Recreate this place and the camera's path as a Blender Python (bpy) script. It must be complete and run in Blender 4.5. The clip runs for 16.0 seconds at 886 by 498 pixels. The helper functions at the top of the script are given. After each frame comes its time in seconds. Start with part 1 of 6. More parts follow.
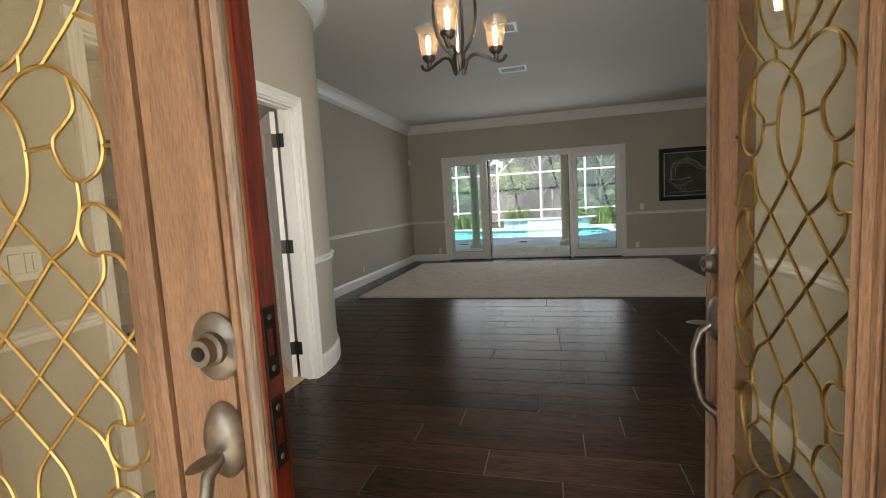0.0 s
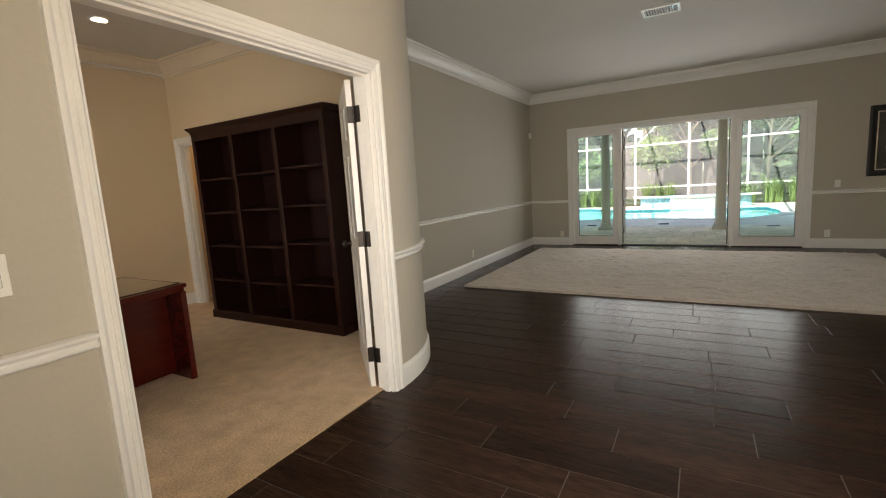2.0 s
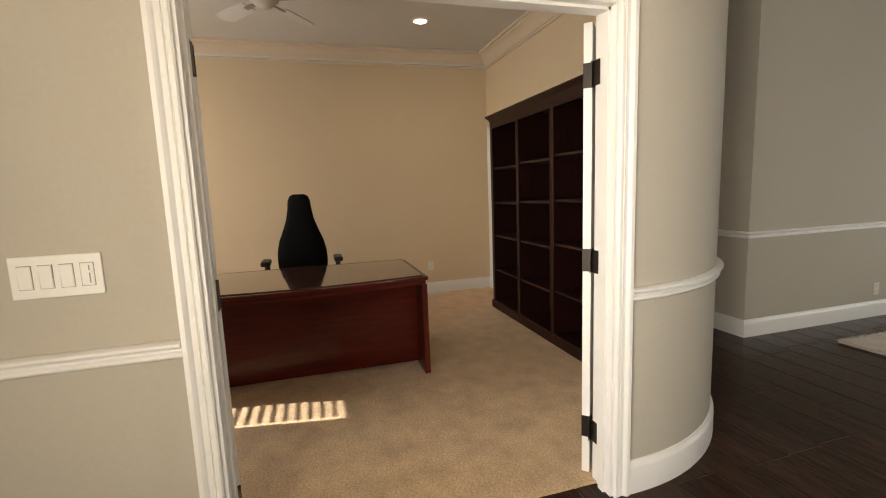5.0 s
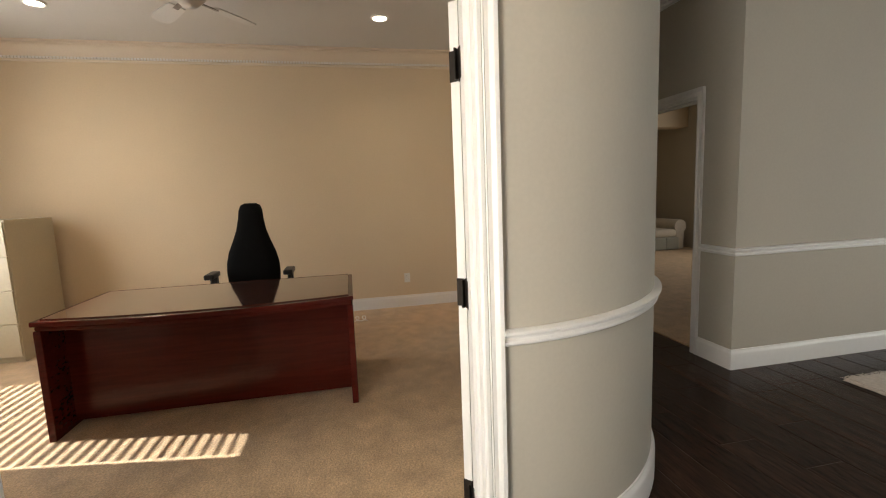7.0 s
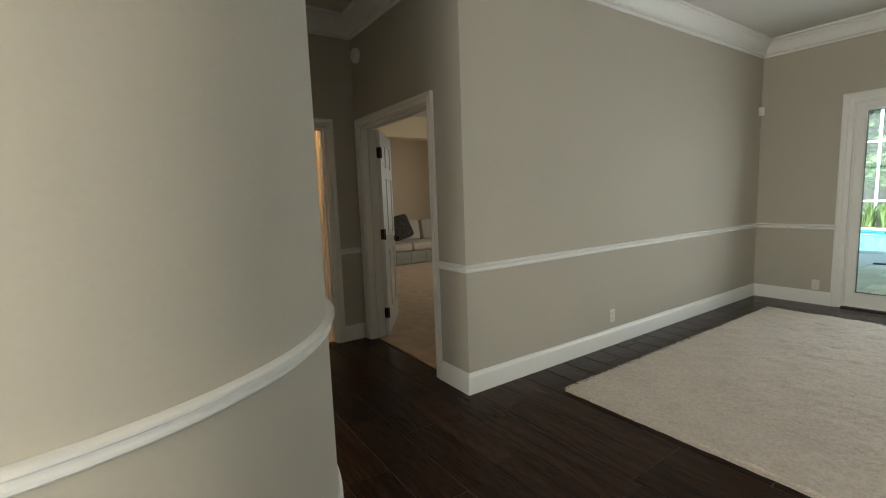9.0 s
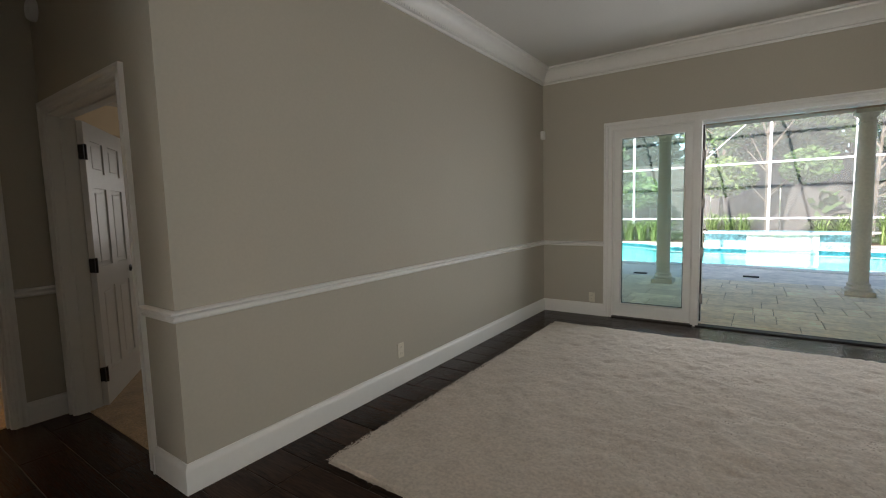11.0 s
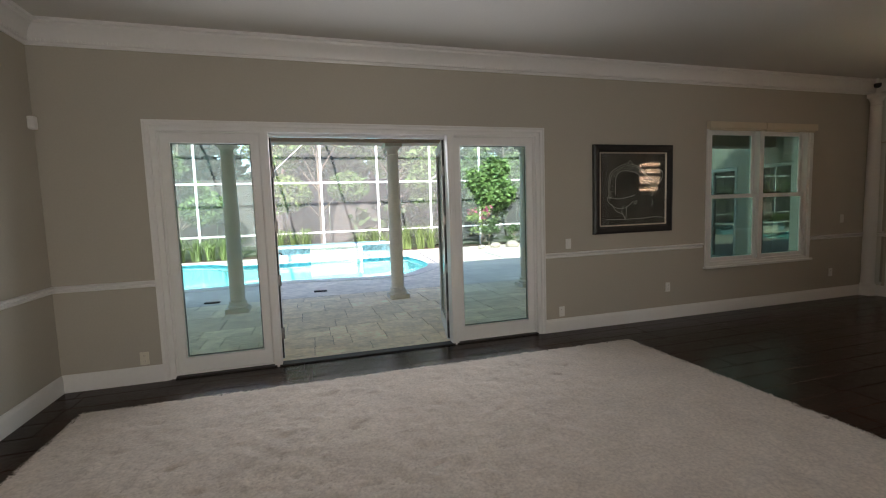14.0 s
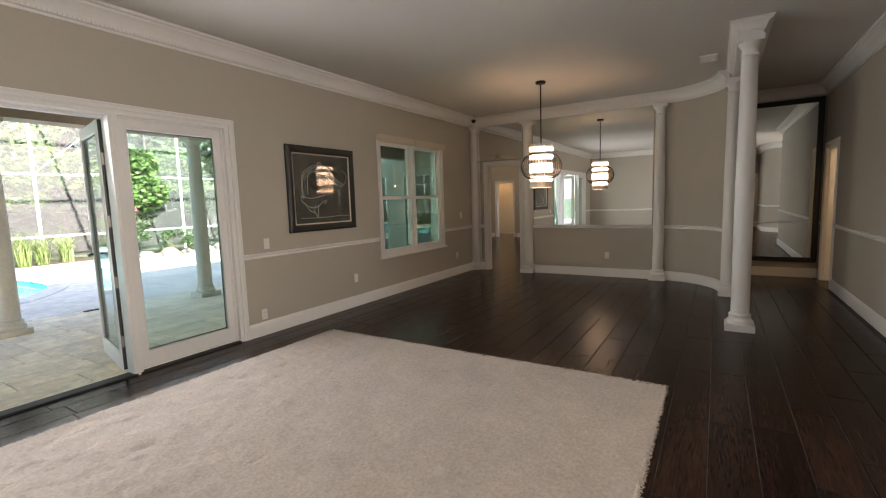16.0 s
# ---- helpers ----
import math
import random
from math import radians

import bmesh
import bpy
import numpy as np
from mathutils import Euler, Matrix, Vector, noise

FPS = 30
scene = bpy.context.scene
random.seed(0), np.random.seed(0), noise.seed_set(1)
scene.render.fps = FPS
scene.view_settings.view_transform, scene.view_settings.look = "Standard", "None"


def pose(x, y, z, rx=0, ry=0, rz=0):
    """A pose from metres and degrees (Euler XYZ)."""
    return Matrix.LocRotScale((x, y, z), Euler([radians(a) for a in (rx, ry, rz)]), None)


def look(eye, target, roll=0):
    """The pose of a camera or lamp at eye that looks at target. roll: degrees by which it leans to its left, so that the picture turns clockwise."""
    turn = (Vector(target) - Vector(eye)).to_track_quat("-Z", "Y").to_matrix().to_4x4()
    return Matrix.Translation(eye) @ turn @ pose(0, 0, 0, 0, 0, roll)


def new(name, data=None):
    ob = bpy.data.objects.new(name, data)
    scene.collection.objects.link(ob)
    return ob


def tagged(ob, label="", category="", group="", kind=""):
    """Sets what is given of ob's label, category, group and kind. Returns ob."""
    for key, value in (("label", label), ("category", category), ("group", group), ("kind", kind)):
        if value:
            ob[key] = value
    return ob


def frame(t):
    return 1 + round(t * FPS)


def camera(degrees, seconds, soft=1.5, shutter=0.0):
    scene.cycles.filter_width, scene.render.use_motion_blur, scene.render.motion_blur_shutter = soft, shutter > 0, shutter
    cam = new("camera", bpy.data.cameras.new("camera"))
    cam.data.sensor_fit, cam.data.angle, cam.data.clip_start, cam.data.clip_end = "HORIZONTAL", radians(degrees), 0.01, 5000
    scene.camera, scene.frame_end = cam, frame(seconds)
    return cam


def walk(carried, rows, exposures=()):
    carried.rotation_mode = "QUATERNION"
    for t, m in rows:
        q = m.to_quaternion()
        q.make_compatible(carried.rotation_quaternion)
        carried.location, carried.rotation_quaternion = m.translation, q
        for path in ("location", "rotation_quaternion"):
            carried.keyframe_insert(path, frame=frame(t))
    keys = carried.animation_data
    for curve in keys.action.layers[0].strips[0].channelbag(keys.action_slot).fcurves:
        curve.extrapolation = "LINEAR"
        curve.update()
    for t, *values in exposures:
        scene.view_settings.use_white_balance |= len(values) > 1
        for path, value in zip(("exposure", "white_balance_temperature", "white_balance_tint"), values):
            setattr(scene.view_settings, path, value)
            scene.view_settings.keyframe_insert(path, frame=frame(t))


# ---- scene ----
cam = camera(89.6, 16.0, soft=1.1)
PATH = [
    (0, (-0.05, 0.404, 1.274), (-0.53, 2.335, 1.073), -3.2),
    (0.5, (-0.032, 0.591, 1.259), (-0.6, 2.497, 1.046), -3.4),
    (1, (-0.081, 0.762, 1.278), (-0.752, 2.632, 1.047), -3.7),
    (1.5, (-0.11, 0.924, 1.272), (-0.934, 2.728, 1.016), -3.7),
    (2, (-0.106, 1.134, 1.327), (-1.103, 2.845, 1.048), -3.5),
    (2.5, (-0.137, 1.284, 1.342), (-1.327, 2.865, 1.05), -3.4),
    (3, (-0.219, 1.456, 1.346), (-1.637, 2.833, 1.041), -2.9),
    (3.5, (-0.211, 1.644, 1.345), (-1.821, 2.788, 1.028), -2.4),
    (4, (-0.22, 1.829, 1.335), (-1.967, 2.753, 1.03), -2.4),
    (4.2, (-0.257, 1.898, 1.338), (-2.045, 2.743, 1.043), -2.3),
    (6.3, (-0.374, 2.718, 1.376), (-2.337, 3.008, 1.12), -2.3),
    (6.5, (-0.409, 2.785, 1.371), (-2.371, 3.093, 1.131), -2.2),
    (7, (-0.475, 2.965, 1.376), (-2.418, 3.369, 1.128), -2.2),
    (7.5, (-0.54, 3.198, 1.374), (-2.439, 3.774, 1.119), -2.0),
    (8, (-0.679, 3.421, 1.363), (-2.505, 4.198, 1.114), -2.1),
    (8.5, (-0.781, 3.633, 1.368), (-2.523, 4.586, 1.129), -2.1),
    (9, (-0.784, 3.883, 1.372), (-2.429, 4.996, 1.135), -2.1),
    (9.2, (-0.761, 3.994, 1.374), (-2.371, 5.156, 1.138), -2.0),
    (11.5, (-0.962, 4.867, 1.351), (-1.894, 6.627, 1.165), -1.7),
    (12, (-0.989, 5.048, 1.408), (-1.675, 6.916, 1.207), -1.8),
    (12.5, (-1.034, 5.228, 1.419), (-1.48, 7.168, 1.221), -1.8),
    (13, (-1.023, 5.437, 1.427), (-1.181, 7.421, 1.232), -1.8),
    (13.5, (-1.012, 5.588, 1.429), (-0.811, 7.568, 1.236), -2.0),
    (14, (-1.083, 5.719, 1.437), (-0.515, 7.628, 1.259), -1.9),
    (14.5, (-1.184, 5.805, 1.415), (-0.264, 7.572, 1.24), -2.0),
    (15, (-1.253, 5.793, 1.42), (-0.013, 7.35, 1.222), -1.5),
    (15.5, (-1.371, 5.837, 1.415), (0.143, 7.127, 1.202), -1.7),
    (16, (-1.437, 5.928, 1.403), (0.257, 6.969, 1.19), -1.8),
]
EXPOSURES = [(0, 1.0, 6350, 9), (1, 1.3, 6650, 9), (1.6, 1.42, 6800, 11), (2.5, 1.3, 6950, 11), (4.2, 1.6, 6950, 11), (6.5, 1.83, 6650, 11), (7.5, 1.75, 6400, 10), (8.2, 2.02, 6250, 8), (9, 1.97, 6350, 3), (11.5, 1.3, 6350, 12), (13, 1.42, 6450, 15), (14, 1.38, 6350, 14), (14.7, 1.6, 6300, 15), (16, 2.24, 6650, 17)]
walk(cam, [(t, look(eye, target, roll)) for t, eye, target, roll in PATH], EXPOSURES)

# ---- light ----
SUN_AZ = Vector((0.17, 1.0))           # the way the sunlight travels over the ground
SUN_EL = radians(36)
world = bpy.data.worlds.new("world")
scene.world = world
world.use_nodes = True
wn = world.node_tree
sky = wn.nodes.new("ShaderNodeTexSky")
sky.sky_type = "NISHITA"
sky.sun_disc = False
sky.sun_elevation = SUN_EL
sky.sun_rotation = math.atan2(-SUN_AZ.x, -SUN_AZ.y)
wn.links.new(sky.outputs[0], wn.nodes["Background"].inputs[0])
wn.nodes["Background"].inputs[1].default_value = 0.15
SHINE = Vector((SUN_AZ.x, SUN_AZ.y, -math.tan(SUN_EL) * SUN_AZ.length)).normalized()
sun = new("sun", bpy.data.lights.new("sun", "SUN"))
sun.data.energy, sun.data.angle, sun.data.color = 5.0, radians(0.5), (1.0, 0.95, 0.87)
sun.matrix_world = look((0, -20, 30), Vector((0, -20, 30)) + SHINE)


def area_lamp(name, eye, target, w, h, watts, color=(1, 1, 1), spread=180):
    d = bpy.data.lights.new(name, "AREA")
    d.shape, d.size, d.size_y, d.energy, d.color = "RECTANGLE", w, h, watts, color
    d.spread = radians(spread)
    ob = new(name, d)
    ob.matrix_world = look(eye, target)
    return ob


def point_lamp(name, place, watts, color, radius=0.05):
    d = bpy.data.lights.new(name, "POINT")
    d.energy, d.color, d.shadow_soft_size = watts, color, radius
    ob = new(name, d)
    ob.location = place
    return ob


WARM = (1.0, 0.62, 0.30)
SOFT = (1.0, 0.80, 0.58)
# area lamps standing in for skylight at or near the openings
area_lamp("sky_french_doors", (-0.49, 10.10, 1.15), (-0.49, 0, 2.3), 3.5, 2.0, 12.5, (0.97, 0.98, 1.0), 150)
# Set inside the doorway and turned west, so the open leaf stays unlit.
area_lamp("sky_front_door", (-0.10, 1.30, 1.35), (-2.05, 3.58, 1.25), 0.55, 2.2, 8.2, (1.0, 0.93, 0.80), 150)
# Second lamp added within the foyer to brighten the living room.
area_lamp("foyer_fill", (-0.02, 1.84, 1.35), (-0.35, 6.0, 1.25), 0.8, 2.2, 13, (1.0, 0.98, 0.94), 150)
area_lamp("sky_study_window", (-4.05, -0.64, 1.45), (-4.05, 4, 0.6), 1.2, 1.6, 10.5, (1.0, 0.98, 0.95))
area_lamp("sky_dining_window", (4.57, 10.38, 1.45), (4.57, 0, 1.0), 1.6, 1.5, 3, (0.95, 1.0, 0.98), 130)

# ---- materials ----
def mat(name, color, rough=0.6, metal=0.0, grain=0.0, scale=40.0, stretch=(1, 1, 1), bump=0.0, bump_scale=None, blotch=0.0, blotch_scale=1.5, per_object=0.0, coat=0.0, spec=0.5, sheen=0.0):
    """A node material with colour variation at two scales, a fine bump and a random tone for each object."""
    m = bpy.data.materials.new(name)
    m.use_nodes = True
    nt = m.node_tree
    b = nt.nodes["Principled BSDF"]
    b.inputs["Roughness"].default_value = rough
    b.inputs["Metallic"].default_value = metal
    b.inputs["Specular IOR Level"].default_value = spec
    b.inputs["Coat Weight"].default_value = coat
    b.inputs["Sheen Weight"].default_value = sheen
    co = nt.nodes.new("ShaderNodeTexCoord")
    mp = nt.nodes.new("ShaderNodeMapping")
    mp.inputs["Scale"].default_value = stretch
    nt.links.new(co.outputs["Object"], mp.inputs[0])
    vec = mp.outputs[0]
    if per_object:
        oi = nt.nodes.new("ShaderNodeObjectInfo")
        mul = nt.nodes.new("ShaderNodeMath")
        mul.operation = "MULTIPLY"
        mul.inputs[1].default_value = 37.0
        geo = nt.nodes.new("ShaderNodeNewGeometry")
        both = nt.nodes.new("ShaderNodeMath")
        both.operation = "ADD"
        nt.links.new(oi.outputs["Random"], both.inputs[0])
        nt.links.new(geo.outputs["Random Per Island"], both.inputs[1])
        rnd = nt.nodes.new("ShaderNodeMath")
        rnd.operation = "FRACT"
        nt.links.new(both.outputs[0], rnd.inputs[0])
        nt.links.new(rnd.outputs[0], mul.inputs[0])
        add = nt.nodes.new("ShaderNodeVectorMath")
        add.operation = "ADD"
        nt.links.new(vec, add.inputs[0])
        nt.links.new(mul.outputs[0], add.inputs[1])
        vec = add.outputs[0]
    val = None

    def noise_tex(s, detail=4.0):
        n = nt.nodes.new("ShaderNodeTexNoise")
        n.inputs["Scale"].default_value = s
        n.inputs["Detail"].default_value = detail
        nt.links.new(vec, n.inputs["Vector"])
        return n

    fac = nt.nodes.new("ShaderNodeValue")
    fac.outputs[0].default_value = 1.0
    val = fac.outputs[0]

    def times(val, source, amount):
        r = nt.nodes.new("ShaderNodeMapRange")
        r.inputs["From Min"].default_value, r.inputs["From Max"].default_value = 0.3, 0.7
        r.inputs["To Min"].default_value, r.inputs["To Max"].default_value = 1 - amount, 1 + amount
        nt.links.new(source, r.inputs["Value"])
        x = nt.nodes.new("ShaderNodeMath")
        x.operation = "MULTIPLY"
        nt.links.new(val, x.inputs[0])
        nt.links.new(r.outputs[0], x.inputs[1])
        return x.outputs[0]

    if grain:
        val = times(val, noise_tex(scale, 6).outputs["Fac"], grain)
    if blotch:
        val = times(val, noise_tex(blotch_scale, 3).outputs["Fac"], blotch)
    if per_object:
        r = nt.nodes.new("ShaderNodeMapRange")
        r.inputs["To Min"].default_value, r.inputs["To Max"].default_value = 1 - per_object, 1 + per_object
        nt.links.new(rnd.outputs[0], r.inputs["Value"])
        x = nt.nodes.new("ShaderNodeMath")
        x.operation = "MULTIPLY"
        nt.links.new(val, x.inputs[0])
        nt.links.new(r.outputs[0], x.inputs[1])
        val = x.outputs[0]
    rgb = nt.nodes.new("ShaderNodeVectorMath")
    rgb.operation = "SCALE"
    rgb.inputs[0].default_value = color
    nt.links.new(val, rgb.inputs["Scale"])
    nt.links.new(rgb.outputs[0], b.inputs["Base Color"])
    if bump:
        bp = nt.nodes.new("ShaderNodeBump")
        bp.inputs["Strength"].default_value = bump
        bp.inputs["Distance"].default_value = 0.004
        nt.links.new(noise_tex(bump_scale or scale, 5).outputs["Fac"], bp.inputs["Height"])
        nt.links.new(bp.outputs[0], b.inputs["Normal"])
    return m


def glow(name, color, strength):
    m = bpy.data.materials.new(name)
    m.use_nodes = True
    b = m.node_tree.nodes["Principled BSDF"]
    b.inputs["Base Color"].default_value = (*color, 1)
    b.inputs["Emission Color"].default_value = (*color, 1)
    b.inputs["Emission Strength"].default_value = strength
    return m


def thin_glass(name, tint=(0.96, 0.98, 0.97), gloss=0.08, rough=0.0):
    """Clear sheet glass: see-through, with a mirror gloss that grows at grazing angles."""
    m = bpy.data.materials.new(name)
    m.use_nodes = True
    nt = m.node_tree
    nt.nodes.clear()
    out = nt.nodes.new("ShaderNodeOutputMaterial")
    mix = nt.nodes.new("ShaderNodeMixShader")
    tr = nt.nodes.new("ShaderNodeBsdfTransparent")
    gl = nt.nodes.new("ShaderNodeBsdfGlossy")
    lw = nt.nodes.new("ShaderNodeLayerWeight")
    lw.inputs["Blend"].default_value = 0.5
    po = nt.nodes.new("ShaderNodeMath")
    po.operation = "POWER"
    po.inputs[1].default_value = 4.0
    nt.links.new(lw.outputs["Facing"], po.inputs[0])
    fr = nt.nodes.new("ShaderNodeMath")
    fr.operation = "MULTIPLY_ADD"
    fr.inputs[1].default_value, fr.inputs[2].default_value = 0.75, gloss * 0.5
    nt.links.new(po.outputs[0], fr.inputs[0])
    tr.inputs[0].default_value = (*tint, 1)
    gl.inputs["Roughness"].default_value = rough
    nt.links.new(fr.outputs[0], mix.inputs[0])
    nt.links.new(tr.outputs[0], mix.inputs[1])
    nt.links.new(gl.outputs[0], mix.inputs[2])
    nt.links.new(mix.outputs[0], out.inputs[0])
    return m


def mesh_cloth(name, color, cover):
    """Insect screen: a fine dark weave that is mostly open."""
    m = bpy.data.materials.new(name)
    m.use_nodes = True
    nt = m.node_tree
    nt.nodes.clear()
    out = nt.nodes.new("ShaderNodeOutputMaterial")
    mix = nt.nodes.new("ShaderNodeMixShader")
    mix.inputs[0].default_value = cover
    tr = nt.nodes.new("ShaderNodeBsdfTransparent")
    df = nt.nodes.new("ShaderNodeBsdfDiffuse")
    df.inputs[0].default_value = (*color, 1)
    nt.links.new(tr.outputs[0], mix.inputs[1])
    nt.links.new(df.outputs[0], mix.inputs[2])
    nt.links.new(mix.outputs[0], out.inputs[0])
    return m


GREIGE = mat("greige_wall_paint", (0.466, 0.433, 0.364), 0.75, grain=0.02, scale=60, bump=0.06, bump_scale=220, blotch=0.03, blotch_scale=0.7)
BEIGE = mat("beige_wall_paint", (0.70, 0.57, 0.395), 0.75, grain=0.02, scale=60, bump=0.06, bump_scale=220, blotch=0.03, blotch_scale=0.7)
BEIGE_TRIM = mat("beige_trim_paint", (0.70, 0.60, 0.47), 0.5, grain=0.02, scale=60, bump=0.05, bump_scale=150)
CEIL = mat("ceiling_paint", (0.625, 0.61, 0.575), 0.85, grain=0.03, scale=80, bump=0.12, bump_scale=150, blotch=0.03, blotch_scale=0.5)
WHITE = mat("white_trim_paint", (0.80, 0.79, 0.765), 0.32, grain=0.015, scale=30, bump=0.02, bump_scale=90)
TILE = mat("wood_look_tile", (0.031, 0.0170, 0.0118), 0.22, grain=0.45, scale=9, stretch=(1.2, 16, 1), bump=0.35, bump_scale=7, blotch=0.25, blotch_scale=1.2, per_object=0.28, spec=0.115)
GROUT = mat("tile_grout", (0.075, 0.062, 0.054), 0.9, grain=0.1, scale=60)
CARPET = mat("tan_carpet", (0.50, 0.345, 0.192), 0.95, grain=0.28, scale=90, bump=1.0, bump_scale=120, blotch=0.17, blotch_scale=7, sheen=0.3)
RUG = mat("cream_shag_rug", (0.53, 0.458, 0.388), 0.95, grain=0.16, scale=55, bump=0.7, bump_scale=26, blotch=0.07, blotch_scale=3.5, sheen=0.3)
MAHOGANY = mat("mahogany_desk", (0.075, 0.0085, 0.0055), 0.20, grain=0.18, scale=6, stretch=(5, 0.6, 9), blotch=0.10, spec=0.32)
ESPRESSO = mat("dark_bookcase_wood", (0.019, 0.0044, 0.0031), 0.45, grain=0.35, scale=7, stretch=(10, 10, 1), blotch=0.15, spec=0.28)
OAK = mat("weathered_door_wood", (0.34, 0.205, 0.130), 0.6, grain=0.22, scale=34, stretch=(9, 9, 1.1), bump=0.6, bump_scale=34, blotch=0.18, blotch_scale=3)
GREYWOOD = mat("greyed_door_wood", (0.36, 0.28, 0.235), 0.6, grain=0.25, scale=20, stretch=(14, 14, 1.3), bump=0.4, bump_scale=24, blotch=0.25, blotch_scale=4)
REDWOOD = mat("red_stained_door_edge", (0.19, 0.025, 0.010), 0.33, grain=0.6, scale=9, stretch=(8, 8, 1.0), blotch=0.7, blotch_scale=4, coat=0.3)
BRONZE = mat("dark_bronze", (0.03, 0.024, 0.02), 0.4, 0.6, grain=0.2, scale=60)
PEWTER = mat("aged_pewter", (0.27, 0.25, 0.235), 0.42, 0.9, grain=0.2, scale=50, blotch=0.15, blotch_scale=12)
BRASS = mat("brass_caming", (0.62, 0.44, 0.16), 0.3, 0.95, grain=0.15, scale=40)
BLACK = mat("black_fabric", (0.005, 0.005, 0.005), 0.9, grain=0.3, scale=200, bump=0.4, bump_scale=300, spec=0.15)
PLASTIC = mat("black_plastic", (0.012, 0.012, 0.012), 0.45, grain=0.1, scale=80)
IVORY = mat("ivory_plastic", (0.70, 0.66, 0.55), 0.4, grain=0.02, scale=40)
PLATE = mat("white_plastic", (0.80, 0.79, 0.75), 0.35, grain=0.02, scale=40)
PUTTY = mat("putty_metal", (0.52, 0.46, 0.33), 0.4, grain=0.03, scale=60)
TRAVERTINE = mat("travertine_paver", (0.90, 0.77, 0.57), 0.7, grain=0.12, scale=18, bump=0.25, bump_scale=25, blotch=0.14, blotch_scale=5, per_object=0.11)
SAND = mat("paver_joint_sand", (0.36, 0.31, 0.25), 0.95, grain=0.2, scale=60)
STUCCO = mat("house_stucco", (0.70, 0.64, 0.54), 0.85, grain=0.06, scale=30, bump=0.4, bump_scale=70, blotch=0.05)
GLASS = thin_glass("clear_glass")
GLASS_TEAL = thin_glass("low_emission_door_glass", (0.86, 0.95, 0.93))
# Greenish glass, its tint deepened to imitate the shaded lanai beyond.
GLASS_WINDOW = thin_glass("dimmed_window_glass", (0.45, 0.56, 0.49), gloss=0.12)
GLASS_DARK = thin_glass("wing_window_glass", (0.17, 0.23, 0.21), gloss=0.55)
SCREEN = mesh_cloth("insect_screen", (0.34, 0.34, 0.33), 0.24)
ALU = mat("white_aluminium", (0.80, 0.80, 0.80), 0.35, grain=0.02, scale=30)


# ---- builders ----
def bm_box(bm, x0, y0, z0, x1, y1, z1, bevel=0.0):
    r = bmesh.ops.create_cube(bm, size=1.0)
    bmesh.ops.scale(bm, vec=(x1 - x0, y1 - y0, z1 - z0), verts=r["verts"])
    bmesh.ops.translate(bm, vec=((x0 + x1) / 2, (y0 + y1) / 2, (z0 + z1) / 2), verts=r["verts"])
    if bevel:
        edges = list({e for v in r["verts"] for e in v.link_edges})
        bmesh.ops.bevel(bm, geom=edges, offset=bevel, segments=2, affect="EDGES", profile=0.5)


def box(x0, y0, z0, x1, y1, z1, bevel=0.0):
    bm = bmesh.new()
    bm_box(bm, x0, y0, z0, x1, y1, z1, bevel)
    return bm


def lathe(profile, seg=32, at=(0, 0, 0)):
    """A turned shape from (radius, height) pairs."""
    bm = bmesh.new()
    rings = []
    for r, z in profile:
        rings.append([bm.verts.new((at[0] + r * math.cos(2 * math.pi * k / seg), at[1] + r * math.sin(2 * math.pi * k / seg), at[2] + z)) for k in range(seg)])
    for a, b in zip(rings, rings[1:]):
        for k in range(seg):
            bm.faces.new((a[k], a[(k + 1) % seg], b[(k + 1) % seg], b[k]))
    bm.faces.new(list(reversed(rings[0])))
    bm.faces.new(rings[-1])
    return bm


def sweep(path, profile, closed=False, flat=False):
    """A moulding along a plan line; the room lies to the left of the way. profile: (out, up) pairs, z = up. flat: the path is given as (x, y, base)."""
    bm = bmesh.new()
    n = len(path)
    rings = []
    for i, p in enumerate(path):
        p = Vector(p[:2])
        if closed or 0 < i < n - 1:
            a = (p - Vector(path[(i - 1) % n][:2])).normalized()
            b = (Vector(path[(i + 1) % n][:2]) - p).normalized()
        elif i == 0:
            a = b = (Vector(path[1][:2]) - p).normalized()
        else:
            a = b = (p - Vector(path[i - 1][:2])).normalized()
        na, nb = Vector((-a.y, a.x)), Vector((-b.y, b.x))
        m = na + nb
        m = m / max(m.length_squared, 1e-6) * 2
        rings.append([bm.verts.new((p.x + m.x * o, p.y + m.y * o, u)) for o, u in profile])
    k = len(profile)
    pairs = list(zip(rings, rings[1:])) + ([(rings[-1], rings[0])] if closed else [])
    for a, b in pairs:
        for j in range(k):
            bm.faces.new((a[j], b[j], b[(j + 1) % k], a[(j + 1) % k]))
    if not closed:
        bm.faces.new(rings[0])
        bm.faces.new(list(reversed(rings[-1])))
    bmesh.ops.recalc_face_normals(bm, faces=bm.faces)
    return bm


